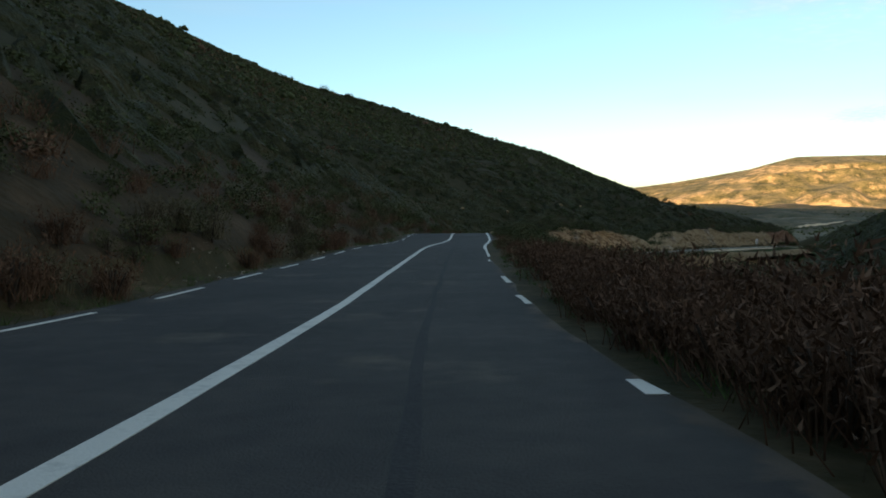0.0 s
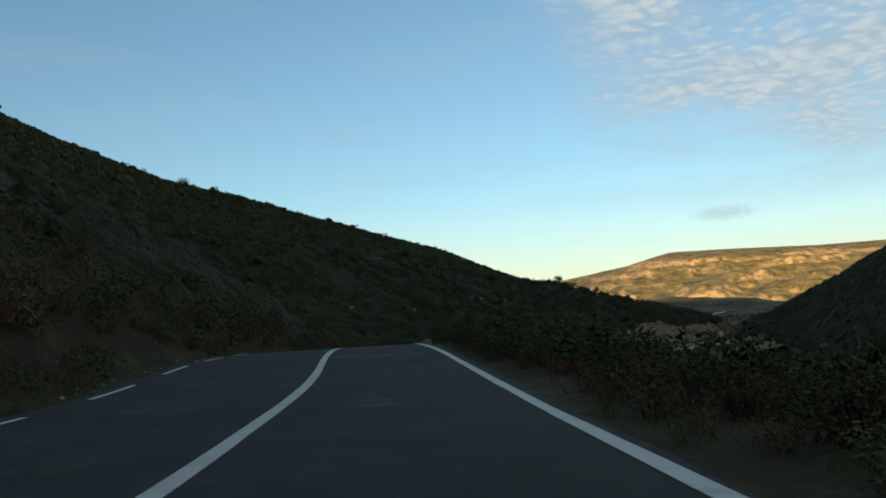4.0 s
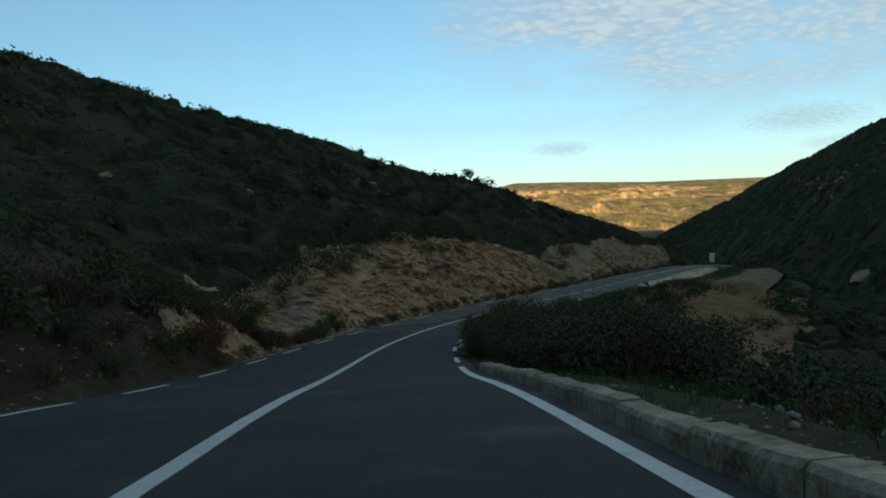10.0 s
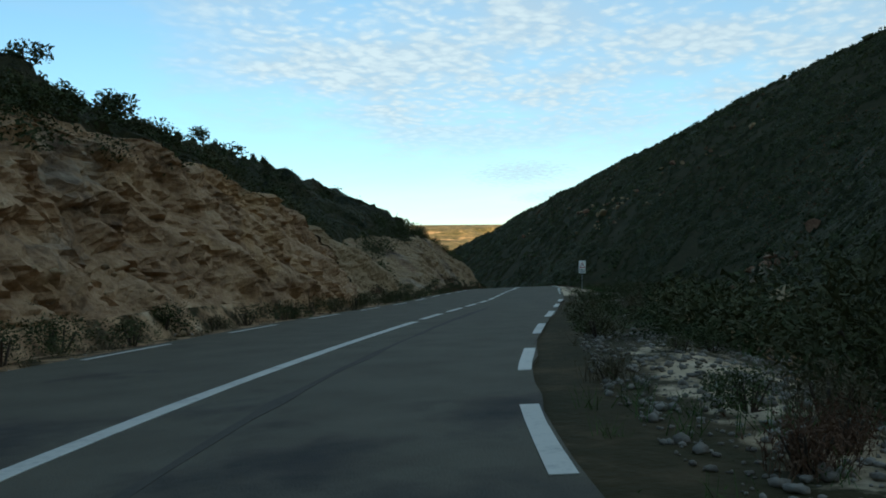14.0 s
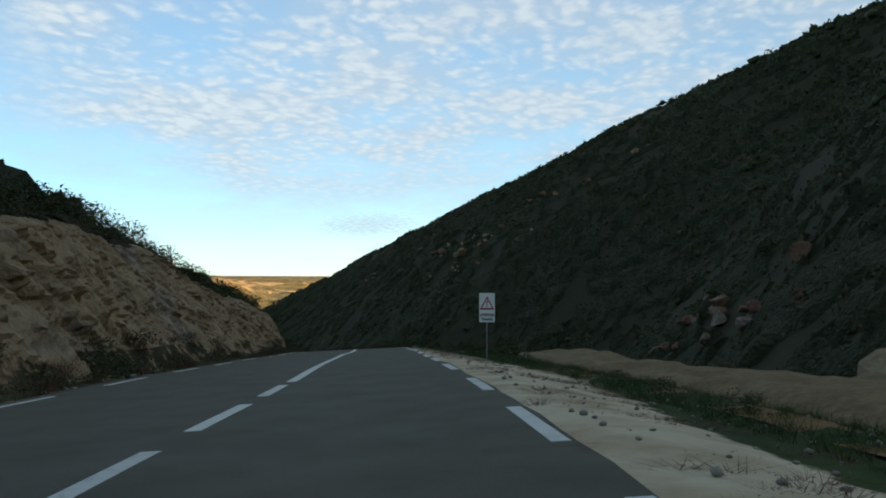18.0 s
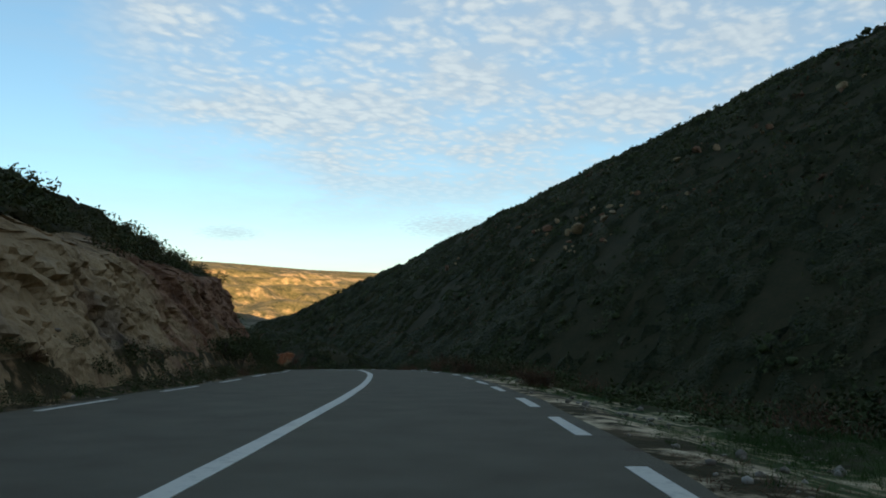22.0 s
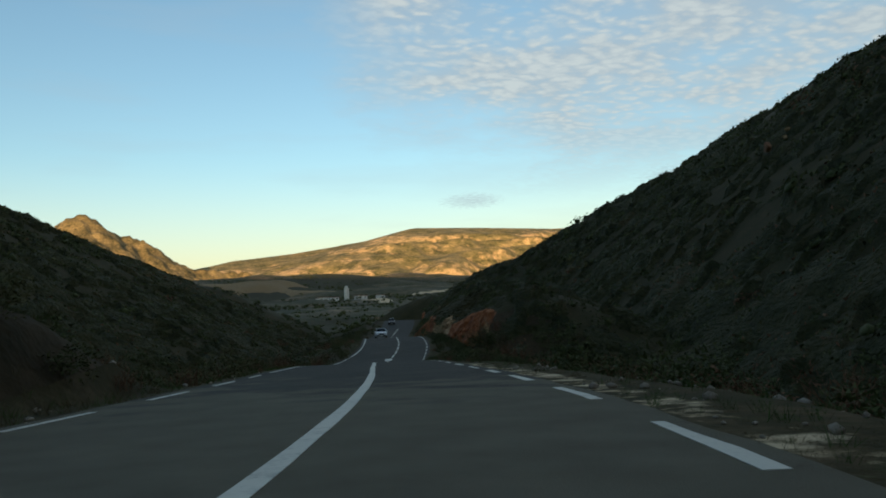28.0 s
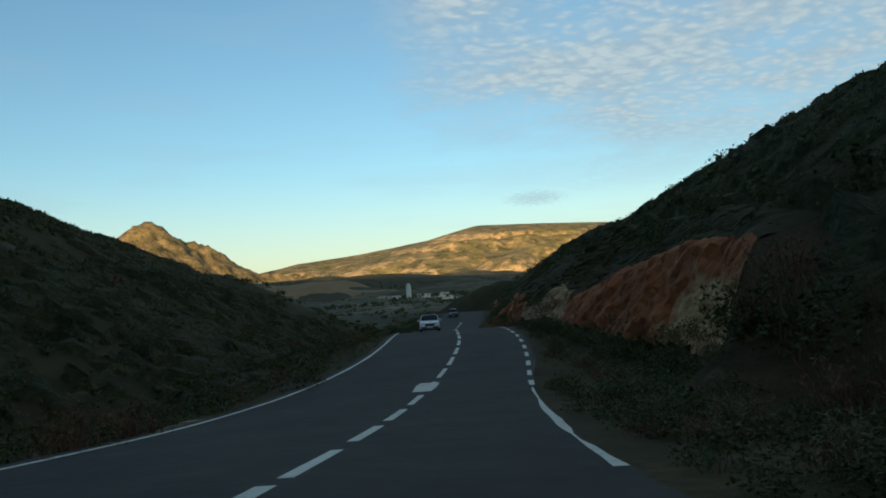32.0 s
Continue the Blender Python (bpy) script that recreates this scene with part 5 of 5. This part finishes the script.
tufts("verge_grass_far", 1600, 352, 560, 4.2, 9.0, 0.12, 0.35, M_GRASS, "weeds on the gravel verge", 0.0)
tufts("verge_straw_right", 800, -14, 222, 4.3, 9.0, 0.15, 0.4, M_STRAW, "dry grass on the verge", 0.1, 4.0)
tufts("verge_straw_bend", 500, 300, 430, 4.3, 9.0, 0.15, 0.35, M_STRAW, "dry grass on the verge", 0.1, 4.0)


TUFT = [twig_cloud(26, 2.6, seed=230 + i, sprays=2, thick=0.03, height=0.6) for i in range(5)]
tufts("marl_sprigs", 1500, 208, 292, 4.1, 7.0, 0.07, 0.22, M_DRY, "dark dry sprigs lying on the marl", 0.05, 0.9)
tufts("verge_sprigs", 500, 352, 400, 4.1, 5.4, 0.06, 0.16, M_STRAW, "dry sprigs on the gravel edge", -0.3, 1.5)


def pebble(seed):
    r = np.random.default_rng(seed)
    bm = bmesh.new()
    bmesh.ops.create_icosphere(bm, subdivisions=1, radius=0.5)
    v = np.array([w.co for w in bm.verts]) * np.array([1.0, r.uniform(0.6, 0.9), r.uniform(0.4, 0.7)]) * r.uniform(0.75, 1.2, (len(bm.verts), 1))
    v[:, 2] += 0.16
    f = np.array([[w.index for w in q.verts] for q in bm.faces])
    bm.free()
    return v, f


PEBBLE = [pebble(i) for i in range(6)]


def stones(name, count, s0, s1, d0, d1, lo, hi, mat, label, clump=-2.0):
    s, d = rng.uniform(s0, s1, count), rng.uniform(d0, d1, count)
    p = on_road(s, d)
    keep = grain(p[:, 0], p[:, 1], 4.0, 151) > clump
    s, d, p = s[keep], d[keep], p[keep]
    p[:, 2] = land(p[:, 0], p[:, 1], d, s, p[:, 2])
    ob = scatter(name, PEBBLE, p, lo + (hi - lo) * rng.uniform(0, 1, len(s)) ** 3, mat, label)
    return tagged(ob, category="stones")


stones("verge_stones_left", 1500, -14, 400, -6.8, -4.75, 0.03, 0.22, M_STONE, "grey stones along the verge", -0.1)
stones("rubble_edge", 900, 196, 222, 4.6, 9.5, 0.03, 0.2, M_STONE, "scattered pale stones among weeds", 0.0)
stones("rubble", 4200, 182, 197, 4.5, 9.5, 0.03, 0.15, M_STONE, "pale rubble tipped beside the road", -0.25)
stones("tipped_stones", 900, 217, 232, 5.2, 9.0, 0.03, 0.16, M_STONE, "pale stones tipped at the edge of the marl", -0.2)
stones("layby_stones", 2000, 205, 300, 4.3, 9, 0.02, 0.13, M_STONE, "small pale stones on marl")
stones("wall_rubble", 1300, 92, 165, 4.5, 7.0, 0.03, 0.19, M_STONE, "broken pale stones behind the low wall", -0.1)
stones("verge_stones_right", 1200, 282, 402, 4.3, 9.0, 0.04, 0.26, M_STONE, "pale stones in the grass", 0.0)
stones("cutting_debris", 2400, 142, 370, -7.4, -5.6, 0.04, 0.30, M_ROCK_PALE, "fallen rock debris at the foot of the cutting", -0.2)
stones("mound_stones", 500, 130, 240, 12, 30, 0.1, 0.7, M_STONE, "pale stones on the earth mound", 0.1)


# ---- bank of tan spoil beyond the lay-by ----
bs, bd = np.linspace(234, 286, 81), np.linspace(9.6, 16.5, 19)
BS, BD = np.meshgrid(bs, bd, indexing="ij")
p = on_road(BS.ravel(), BD.ravel())
low = land(p[:, 0], p[:, 1], BD.ravel(), BS.ravel(), p[:, 2])
u = BS.ravel()
crest = np.interp(u, [234, 244, 258, 268, 276, 286], [-0.42, -0.48, -0.8, -0.72, -0.5, -0.6]) + 0.10 * grain(u, 0 * u, 6, 181) + 0.08 * grain(u, 0 * u, 1.7, 182)
shape = smooth(9.8, 11.2 + 0.5 * grain(u, 0 * u, 3, 183), BD.ravel()) * (1 - 0.5 * smooth(14.2, 17.0, BD.ravel())) * smooth(234, 238, u) * (1 - smooth(278, 286, u))
want = p[:, 2] + crest + 0.14 * grain(p[:, 0], p[:, 1], 0.9, 184) + 0.12 * grain(p[:, 0], p[:, 1], 2.3, 185)
p[:, 2] = low - 0.12 + np.maximum(want - low, 0.05) * shape
tagged(mesh_object("spoil_bank", p, grid_faces(81, 19)[:, ::-1], M_EARTH_BARE), "low flat-topped bank of bare tan earth", "earth bank", kind="structure")


# ---- rocks on the hillside ----
def boulder(name, x, y, size, label, mat, seed, group, rise=0.0):
    r = np.random.default_rng(seed)
    bm = bmesh.new()
    bmesh.ops.create_icosphere(bm, subdivisions=2, radius=1.0)
    stretch_by = np.array([1.0, r.uniform(0.6, 0.95), r.uniform(0.55, 0.9)])
    k = r.normal(size=(7, 3))
    k /= np.linalg.norm(k, axis=1)[:, None]
    cut = r.uniform(0.36, 0.68, 7)
    for v in bm.verts:
        c = np.array(v.co)
        for n, h in zip(k, cut):
            over = c @ n - h
            if over > 0:
                c = c - n * over
        v.co = Vector(c * stretch_by * size)
    z = float(ground_at(np.array([x]), np.array([y]))[0][0])
    me = bpy.data.meshes.new(name)
    bm.to_mesh(me)
    bm.free()
    me.materials.append(mat)
    ob = new(name, me)
    ob.matrix_world = pose(x, y, z + 0.35 * size + rise, r.uniform(-15, 15), r.uniform(-15, 15), r.uniform(0, 360))
    return tagged(ob, label, "rock", group)


OUTCROP = [(243, 339, 1.7), (235.5, 326, 1.9), (228, 324, 0.8), (223, 313, 0.7), (233, 319, 1.3), (240, 322, 1.0), (236.5, 314, 0.8), (224, 302, 0.6), (226, 299, 0.6), (243, 305, 1.5),
           (242, 331, 0.9), (243, 328, 0.8), (253, 378, 1.2), (256, 357, 0.8), (225, 321, 0.6), (241, 291, 0.9), (247, 281, 1.3), (231, 334, 0.6), (246, 345, 0.7)]
for i, (bx, by, bsize) in enumerate(OUTCROP):
    for k in range(3):
        away = 0 if k == 0 else 1.6 * bsize
        boulder("boulder", bx + away * rng.normal(), by + away * rng.normal(), bsize * (1.0 if k == 0 else rng.uniform(0.4, 0.7)), "weathered reddish boulder among shrubs on the hillside", M_ROCK_RUST if (i + k) % 3 == 0 else M_ROCK_PALE, 200 + 3 * i + k, "rock outcrop", 0.75)
for i in range(16):
    boulder("boulder", 147 + 1.1 * i + rng.normal(0, 2.0), 226 + 1.2 * i + rng.normal(0, 1.6), rng.uniform(0.7, 1.6), "brown boulder above the ravine", M_ROCK_GREY if i % 2 else M_ROCK_RUST, 270 + i, "ravine rocks", 0.4)
boulder("boulder", 115.5, 212.1, 2.2, "pale broken boulder at the edge of the ravine", M_ROCK_PALE, 330, "ravine rocks", 0.3)
for i, (bx, by) in enumerate(((24, 200), (30, 208), (18, 205), (40, 214), (12, 192), (48, 226))):
    boulder("boulder", bx, by, 0.6 + 0.08 * i, "tan boulder above the rock cutting", M_ROCK_PALE, 300 + i, "rocks above the cutting")


# ---- small trees on the crests ----
def tree(x, y, height, seed):
    z = float(ground_at(np.array([x]), np.array([y]))[0][0]) - 0.2
    root = tagged(new("tree"), "small dark evergreen tree on the hill crest", "tree", "crest trees")
    root.location = (x, y, z)
    r = random.Random(seed)
    bm = bmesh.new()
    bmesh.ops.create_cone(bm, segments=7, radius1=0.06 * height, radius2=0.025 * height, depth=0.55 * height, matrix=Matrix.Translation((0, 0, 0.275 * height)))
    for i in range(4):
        a = i * 1.57 + r.uniform(-0.4, 0.4)
        m = look((0, 0, (0.3 + 0.06 * i) * height), (0.35 * height * math.cos(a), 0.35 * height * math.sin(a), 0.7 * height))
        bmesh.ops.create_cone(bm, segments=5, radius1=0.012 * height, radius2=0.026 * height, depth=0.45 * height, matrix=m @ Matrix.Translation((0, 0, -0.2 * height)))
    part("trunk", bm, M_BARK, root)
    pts, tri = leaf_cloud(420, 0.085, 0.8, seed=seed)
    pts = pts * np.array([0.62, 0.62, 0.62]) * height + np.array([0, 0, 0.36 * height])
    mesh_object("crown", pts, tri, M_LEAF, root, shade=False)
    return root


for i, (tx, ty, th_) in enumerate(((6.6, 250, 3.6), (-10, 250, 3.4), (-24, 246, 3.0), (16, 254, 2.6), (-2, 252, 2.8), (30, 254, 2.4), (52, 254, 2.6), (72, 258, 3.0), (-40, 232, 3.0), (-55, 214, 3.2),
                                 (-49, 423, 6.5), (-36, 430, 6.0), (-25, 431, 6.5), (1.5, 433, 6.0), (37, 242, 4.0), (46.5, 210, 2.2), (43.5, 213, 2.4), (86, 268, 2.4), (100, 279, 2.2), (120, 296, 2.4), (136, 308, 2.0))):
    tree(tx, ty, th_, 320 + i)

# ---- low parapet of stone blocks on the outside of the bend ----
parapet = tagged(new("parapet"), "low worn parapet of pale concrete blocks at the road edge", "wall")
s = 96.4
i = 0
while s < 150:
    ln = float(rng.uniform(1.5, 2.4)) if s > 104 else float(rng.uniform(0.35, 0.8))
    gap = 0.03 if s > 117 else float(rng.uniform(0.3, 1.6))
    tall = float(rng.uniform(0.13, 0.19)) if s > 104 else float(rng.uniform(0.05, 0.15))
    bm = bmesh.new()
    n = 8
    rings = []
    for k in range(n + 1):
        sk = s + ln * k / n
        hk = tall + 0.05 + 0.022 * float(grain(sk, 0.0, 0.6, 171))
        lean = 0.03 * float(grain(sk, 3.0, 0.9, 172))
        prof = [(4.08, -0.2), (4.10 + lean, hk - 0.05), (4.14 + lean, hk), (4.38 + lean, hk + 0.01), (4.43 + lean, hk - 0.05), (4.45, -0.45)]
        rings.append([bm.verts.new(on_road(sk, dd, zz)) for dd, zz in prof])
    for a, b in zip(rings[:-1], rings[1:]):
        for k in range(len(a) - 1):
            bm.faces.new((a[k], a[k + 1], b[k + 1], b[k]))
    bm.faces.new(rings[0][::-1])
    bm.faces.new(rings[-1])
    bmesh.ops.recalc_face_normals(bm, faces=bm.faces)
    part("block", bm, M_KERB, parapet)
    s += ln + gap
    i += 1

# ---- roadworks sign ----
sign = tagged(new("warning_sign"), "white roadworks warning sign with red triangle on a steel post", "road sign")
sign.matrix_world = Matrix.Translation((99.12, 226.0, -3.14)) @ Matrix.Rotation(radians(-53), 4, "Z") @ Matrix.Rotation(radians(3.2), 4, "Y") @ Matrix.Rotation(radians(-4.0), 4, "X")
SW, SH, SB = 0.71, 1.33, 1.76


def box(bm, x0, x1, y0, y1, z0, z1, bev=0.0):
    made = bmesh.ops.create_cube(bm, size=1.0, matrix=Matrix.Translation(((x0 + x1) / 2, (y0 + y1) / 2, (z0 + z1) / 2)) @ Matrix.Diagonal((x1 - x0, y1 - y0, z1 - z0, 1)))
    if bev:
        edges = list({e for v in made["verts"] for e in v.link_edges})
        bmesh.ops.bevel(bm, geom=edges, offset=bev, segments=2, affect="EDGES")


def prism(bm, pts, y0, y1):
    lo = [bm.verts.new((x, y0, z)) for x, z in pts]
    hi = [bm.verts.new((x, y1, z)) for x, z in pts]
    bm.faces.new(lo), bm.faces.new(hi[::-1])
    for k in range(len(pts)):
        bm.faces.new((lo[k], hi[k], hi[(k + 1) % len(pts)], lo[(k + 1) % len(pts)]))
    bmesh.ops.recalc_face_normals(bm, faces=bm.faces)


bm = bmesh.new()
bmesh.ops.create_cone(bm, segments=14, radius1=0.03, radius2=0.03, depth=SB + SH + 0.35, matrix=Matrix.Translation((0, 0.035, (SB + SH - 0.4) / 2)))
part("post", bm, M_STEEL, sign, "grey galvanised steel post")
bm = bmesh.new()
box(bm, -SW / 2, SW / 2, -0.012, 0.004, SB, SB + SH, 0.004)
panel = part("panel", bm, M_SIGN, sign, "white rectangular sign panel")
for zc in (SB + 0.3, SB + SH - 0.3):
    bm = bmesh.new()
    box(bm, -0.09, 0.09, 0.004, 0.07, zc - 0.02, zc + 0.02, 0.004)
    part("clamp", bm, M_STEEL, sign)
tri_z, tri_h, tri_w = SB + 0.57, 0.58, 0.66


def corner_cut(w, h, z, k):
    return [(-w / 2 + k, z), (w / 2 - k, z), (w / 2 - k / 2, z + k * 0.8), (k * 0.45, z + h), (-k * 0.45, z + h), (-w / 2 + k / 2, z + k * 0.8)]


bm = bmesh.new()
prism(bm, corner_cut(tri_w, tri_h, tri_z, 0.04), -0.016, -0.012)
part("triangle", bm, M_SIGN_RED, panel, "red warning triangle border")
bm = bmesh.new()
prism(bm, corner_cut(tri_w * 0.70, tri_h * 0.70, tri_z + 0.075, 0.02), -0.019, -0.016)
part("triangle_field", bm, M_SIGN, panel, "white field of the warning triangle")
bm = bmesh.new()
prism(bm, [(-0.028, tri_z + 0.42), (0.028, tri_z + 0.42), (0.016, tri_z + 0.20), (-0.016, tri_z + 0.20)], -0.022, -0.019)
part("exclamation_bar", bm, M_SIGN_BLACK, panel)
bm = bmesh.new()
bmesh.ops.create_cone(bm, segments=16, radius1=0.026, radius2=0.026, depth=0.003, cap_ends=True, matrix=Matrix.Translation((0, -0.0205, tri_z + 0.145)) @ Matrix.Rotation(radians(90), 4, "X"))
part("exclamation_dot", bm, M_SIGN_BLACK, panel)


def lettering(words, size, x, z, parent):
    cu = bpy.data.curves.new("lettering", "FONT")
    cu.body, cu.size, cu.align_x, cu.extrude, cu.offset = words, size, "CENTER", 0.0015, 0.0075
    tmp = new("lettering_curve", cu)
    bpy.context.view_layer.update()
    me = bpy.data.meshes.new_from_object(tmp)
    bpy.data.objects.remove(tmp)
    me.materials.append(M_SIGN_BLACK)
    ob = new("lettering", me)
    ob.parent = parent
    ob.matrix_local = pose(x, -0.0145, z, 90, 0, 0) @ Matrix.Diagonal((0.76, 1.12, 1, 1))
    return tagged(ob, "black capital letters")


lettering("ATTENTION", 0.15, 0, SB + 0.27, panel)
lettering("TRAVAUX", 0.15, 0, SB + 0.08, panel)


# ---- cars ----
def car(s, d, paint, label, back=False):
    p = on_road(s, d)
    t = float(np.interp(s, ROAD_S, ROAD_T))
    g = float(np.interp(s, ROAD_S, ROAD_G))
    root = tagged(new("car"), label, "car", "cars on the road")
    root.matrix_world = Matrix.Translation(p) @ Matrix.Rotation(t + (0 if back else math.pi), 4, "Z") @ Matrix.Rotation(math.atan(g) * (1 if back else -1), 4, "X")
    L, W = 4.3, 1.78
    # sections along the length: y, half width low, half width high, sill, waist
    bm = bmesh.new()
    prof = [(2.15, 0.72, 0.66, 0.38, 0.62), (2.05, 0.84, 0.76, 0.26, 0.78), (1.55, 0.88, 0.80, 0.22, 0.92), (0.95, 0.89, 0.82, 0.22, 1.0), (-1.7, 0.89, 0.83, 0.22, 1.02), (-2.1, 0.84, 0.78, 0.28, 0.98), (-2.15, 0.76, 0.70, 0.40, 0.72)]
    rings = []
    for y, wl_, wh, lo, hi in prof:
        rings.append([bm.verts.new(c) for c in ((-wl_ + 0.05, y, lo), (-wl_, y, lo + 0.15), (-wh - 0.03, y, hi - 0.06), (-wh + 0.06, y, hi), (wh - 0.06, y, hi), (wh + 0.03, y, hi - 0.06), (wl_, y, lo + 0.15), (wl_ - 0.05, y, lo))])
    for a, b in zip(rings[:-1], rings[1:]):
        for k in range(8):
            bm.faces.new((a[k], b[k], b[(k + 1) % 8], a[(k + 1) % 8]))
    bm.faces.new(rings[0]), bm.faces.new(rings[-1][::-1])
    bmesh.ops.recalc_face_normals(bm, faces=bm.faces)
    body = part("body", bm, paint, root)
    bm = bmesh.new()
    cab = [(0.95, 0.80, 1.0), (0.30, 0.66, 1.50), (-1.35, 0.66, 1.52), (-1.95, 0.76, 1.02)]
    rings = [[bm.verts.new((-w, y, z)), bm.verts.new((w, y, z))] for y, w, z in cab]
    for a, b in zip(rings[:-1], rings[1:]):
        bm.faces.new((a[0], a[1], b[1], b[0]))
    bm.faces.new([r[0] for r in rings]), bm.faces.new([r[1] for r in rings][::-1])
    bmesh.ops.recalc_face_normals(bm, faces=bm.faces)
    bmesh.ops.bevel(bm, geom=list(bm.edges), offset=0.03, segments=1, affect="EDGES")
    part("glasshouse", bm, M_GLASS, root, "dark tinted car windows")
    bm = bmesh.new()
    box(bm, -0.66, 0.66, -1.32, 0.25, 1.49, 1.555, 0.03)
    part("roof", bm, paint, root)
    for sx in (-1, 1):
        bm = bmesh.new()
        prism(bm, [(0.64, 1.52), (0.70, 1.50), (0.83, 1.0), (0.77, 1.0)], 0.60, 0.68)
        for v in bm.verts:
            v.co.x *= sx
            v.co.y = 0.28 + (1.52 - v.co.z) * 1.25 + (v.co.y - 0.6)
        bmesh.ops.recalc_face_normals(bm, faces=bm.faces)
        part("windscreen_pillar", bm, paint, body)
        bm = bmesh.new()
        box(bm, sx * 0.52 - 0.17, sx * 0.52 + 0.17, 2.06, 2.14, 0.60, 0.76, 0.02)
        part("headlight", bm, M_LAMP, body, "clear headlight")
        bm = bmesh.new()
        box(bm, sx * 0.97 - 0.09, sx * 0.97 + 0.09, 0.62, 0.74, 0.98, 1.12, 0.02)
        part("wing_mirror", bm, paint, body)
    bm = bmesh.new()
    box(bm, -0.42, 0.42, 2.10, 2.17, 0.44, 0.70, 0.02)
    part("grille", bm, M_CAR_DARK, body, "black grille")
    bm = bmesh.new()
    box(bm, -0.78, 0.78, 2.02, 2.19, 0.26, 0.42, 0.03)
    part("bumper", bm, M_CAR_DARK, body, "dark plastic bumper")
    bm = bmesh.new()
    box(bm, -0.26, 0.26, 2.19, 2.205, 0.32, 0.42, 0.004)
    part("plate", bm, M_SIGN, body, "blank white plate")
    for wx, wy in ((-0.80, 1.32), (0.80, 1.32), (-0.80, -1.32), (0.80, -1.32)):
        bm = bmesh.new()
        bmesh.ops.create_cone(bm, segments=20, radius1=0.31, radius2=0.31, depth=0.2, cap_ends=True, matrix=Matrix.Rotation(radians(90), 4, "Y"))
        bmesh.ops.bevel(bm, geom=[e for e in bm.edges if abs(e.verts[0].co.x - e.verts[1].co.x) < 1e-4], offset=0.03, segments=2, affect="EDGES")
        tyre = part("wheel", bm, M_TYRE, root, "black tyre on a steel rim")
        tyre.location = (wx, wy, 0.31)
        bm = bmesh.new()
        bmesh.ops.create_cone(bm, segments=16, radius1=0.19, radius2=0.17, depth=0.03, cap_ends=True, matrix=Matrix.Translation((math.copysign(0.11, wx), 0, 0)) @ Matrix.Rotation(radians(90), 4, "Y"))
        part("rim", bm, M_STEEL, tyre)
    return root


car(486, -1.75, M_CAR_WHITE, "white estate car driving with dark bumper and grille")
car(577, -2.2, M_CAR_DARK, "dark car far down the road")

# ---- white tower and buildings in the valley ----
tower = tagged(new("tower"), "slender white tower above the valley farms", "tower")
tz = float(ground_at(np.array([483.0]), np.array([1144.0]))[0][0])
tower.location = (483, 1144, tz)
for nm, r1, r2, z0, z1, seg, mt in (("shaft", 3.0, 2.7, -6, 12.5, 12, M_WALL), ("gallery", 3.4, 3.4, 12.5, 13.6, 12, M_WALL), ("cap", 2.0, 1.7, 13.6, 16.4, 10, M_WALL)):
    bm = bmesh.new()
    bmesh.ops.create_cone(bm, segments=seg, radius1=r1, radius2=r2, depth=z1 - z0, cap_ends=True, matrix=Matrix.Translation((0, 0, (z0 + z1) / 2)))
    part(nm, bm, mt, tower)
for i, (hx, hy, hw, hd, hh) in enumerate(((462, 1130, 10, 8, 4), (503, 1150, 13, 8, 4), (446, 1118, 9, 7, 3.5), (522, 1136, 9, 7, 4), (455, 1156, 9, 7, 4))):
    hz = float(ground_at(np.array([float(hx)]), np.array([float(hy)]))[0][0])
    house = tagged(new("house"), "small pale flat-roofed farm house in the valley", "house", "valley houses")
    house.matrix_world = pose(hx, hy, hz, 0, 0, 13 * i)
    bm = bmesh.new()
    box(bm, -hw / 2, hw / 2, -hd / 2, hd / 2, -2, hh)
    part("wall", bm, M_WALL, house)
    bm = bmesh.new()
    box(bm, -hw / 2 - 0.4, hw / 2 + 0.4, -hd / 2 - 0.4, hd / 2 + 0.4, hh, hh + 0.5)
    part("roof", bm, M_ROOF, house)
    for k in (-1, 1):
        bm = bmesh.new()
        box(bm, k * hw / 4 - 0.7, k * hw / 4 + 0.7, -hd / 2 - 0.06, -hd / 2 + 0.05, 1.5, 3.2)
        part("window", bm, M_GLASS, house, "dark window")

# ---- pale track through the valley ----
way = np.array([(420, 880), (440, 950), (478, 1010), (474, 1070), (520, 1120), (560, 1180), (640, 1260), (760, 1320)], float)
u = np.linspace(0, len(way) - 1, 90)
tx_, ty_ = np.interp(u, np.arange(len(way)), way[:, 0]), np.interp(u, np.arange(len(way)), way[:, 1])
tx_, ty_ = tx_ + 5 * grain(u, 0 * u, 1.1, 191), ty_ + 8 * grain(u, 0 * u, 1.3, 192)
nx_, ny_ = np.gradient(ty_), -np.gradient(tx_)
ln_ = np.hypot(nx_, ny_)
px_ = np.stack([tx_ - 5 * nx_ / ln_, tx_ + 5 * nx_ / ln_], 1).ravel()
py_ = np.stack([ty_ - 5 * ny_ / ln_, ty_ + 5 * ny_ / ln_], 1).ravel()
inside_x, inside_y = np.clip((px_ - 180) / 14.0, 0, vx.shape[1] - 2), np.clip((py_ - 640) / 14.0, 0, vx.shape[0] - 2)
ix, iy = inside_x.astype(int), inside_y.astype(int)
VH = vh.reshape(vx.shape)
pz_ = np.maximum.reduce([VH[iy, ix], VH[iy, ix + 1], VH[iy + 1, ix], VH[iy + 1, ix + 1]]) + 0.4
tagged(mesh_object("valley_track", np.stack([px_, py_, pz_], 1), grid_faces(90, 2), M_MARL), "pale dirt track winding past the tower", "track", kind="structure")
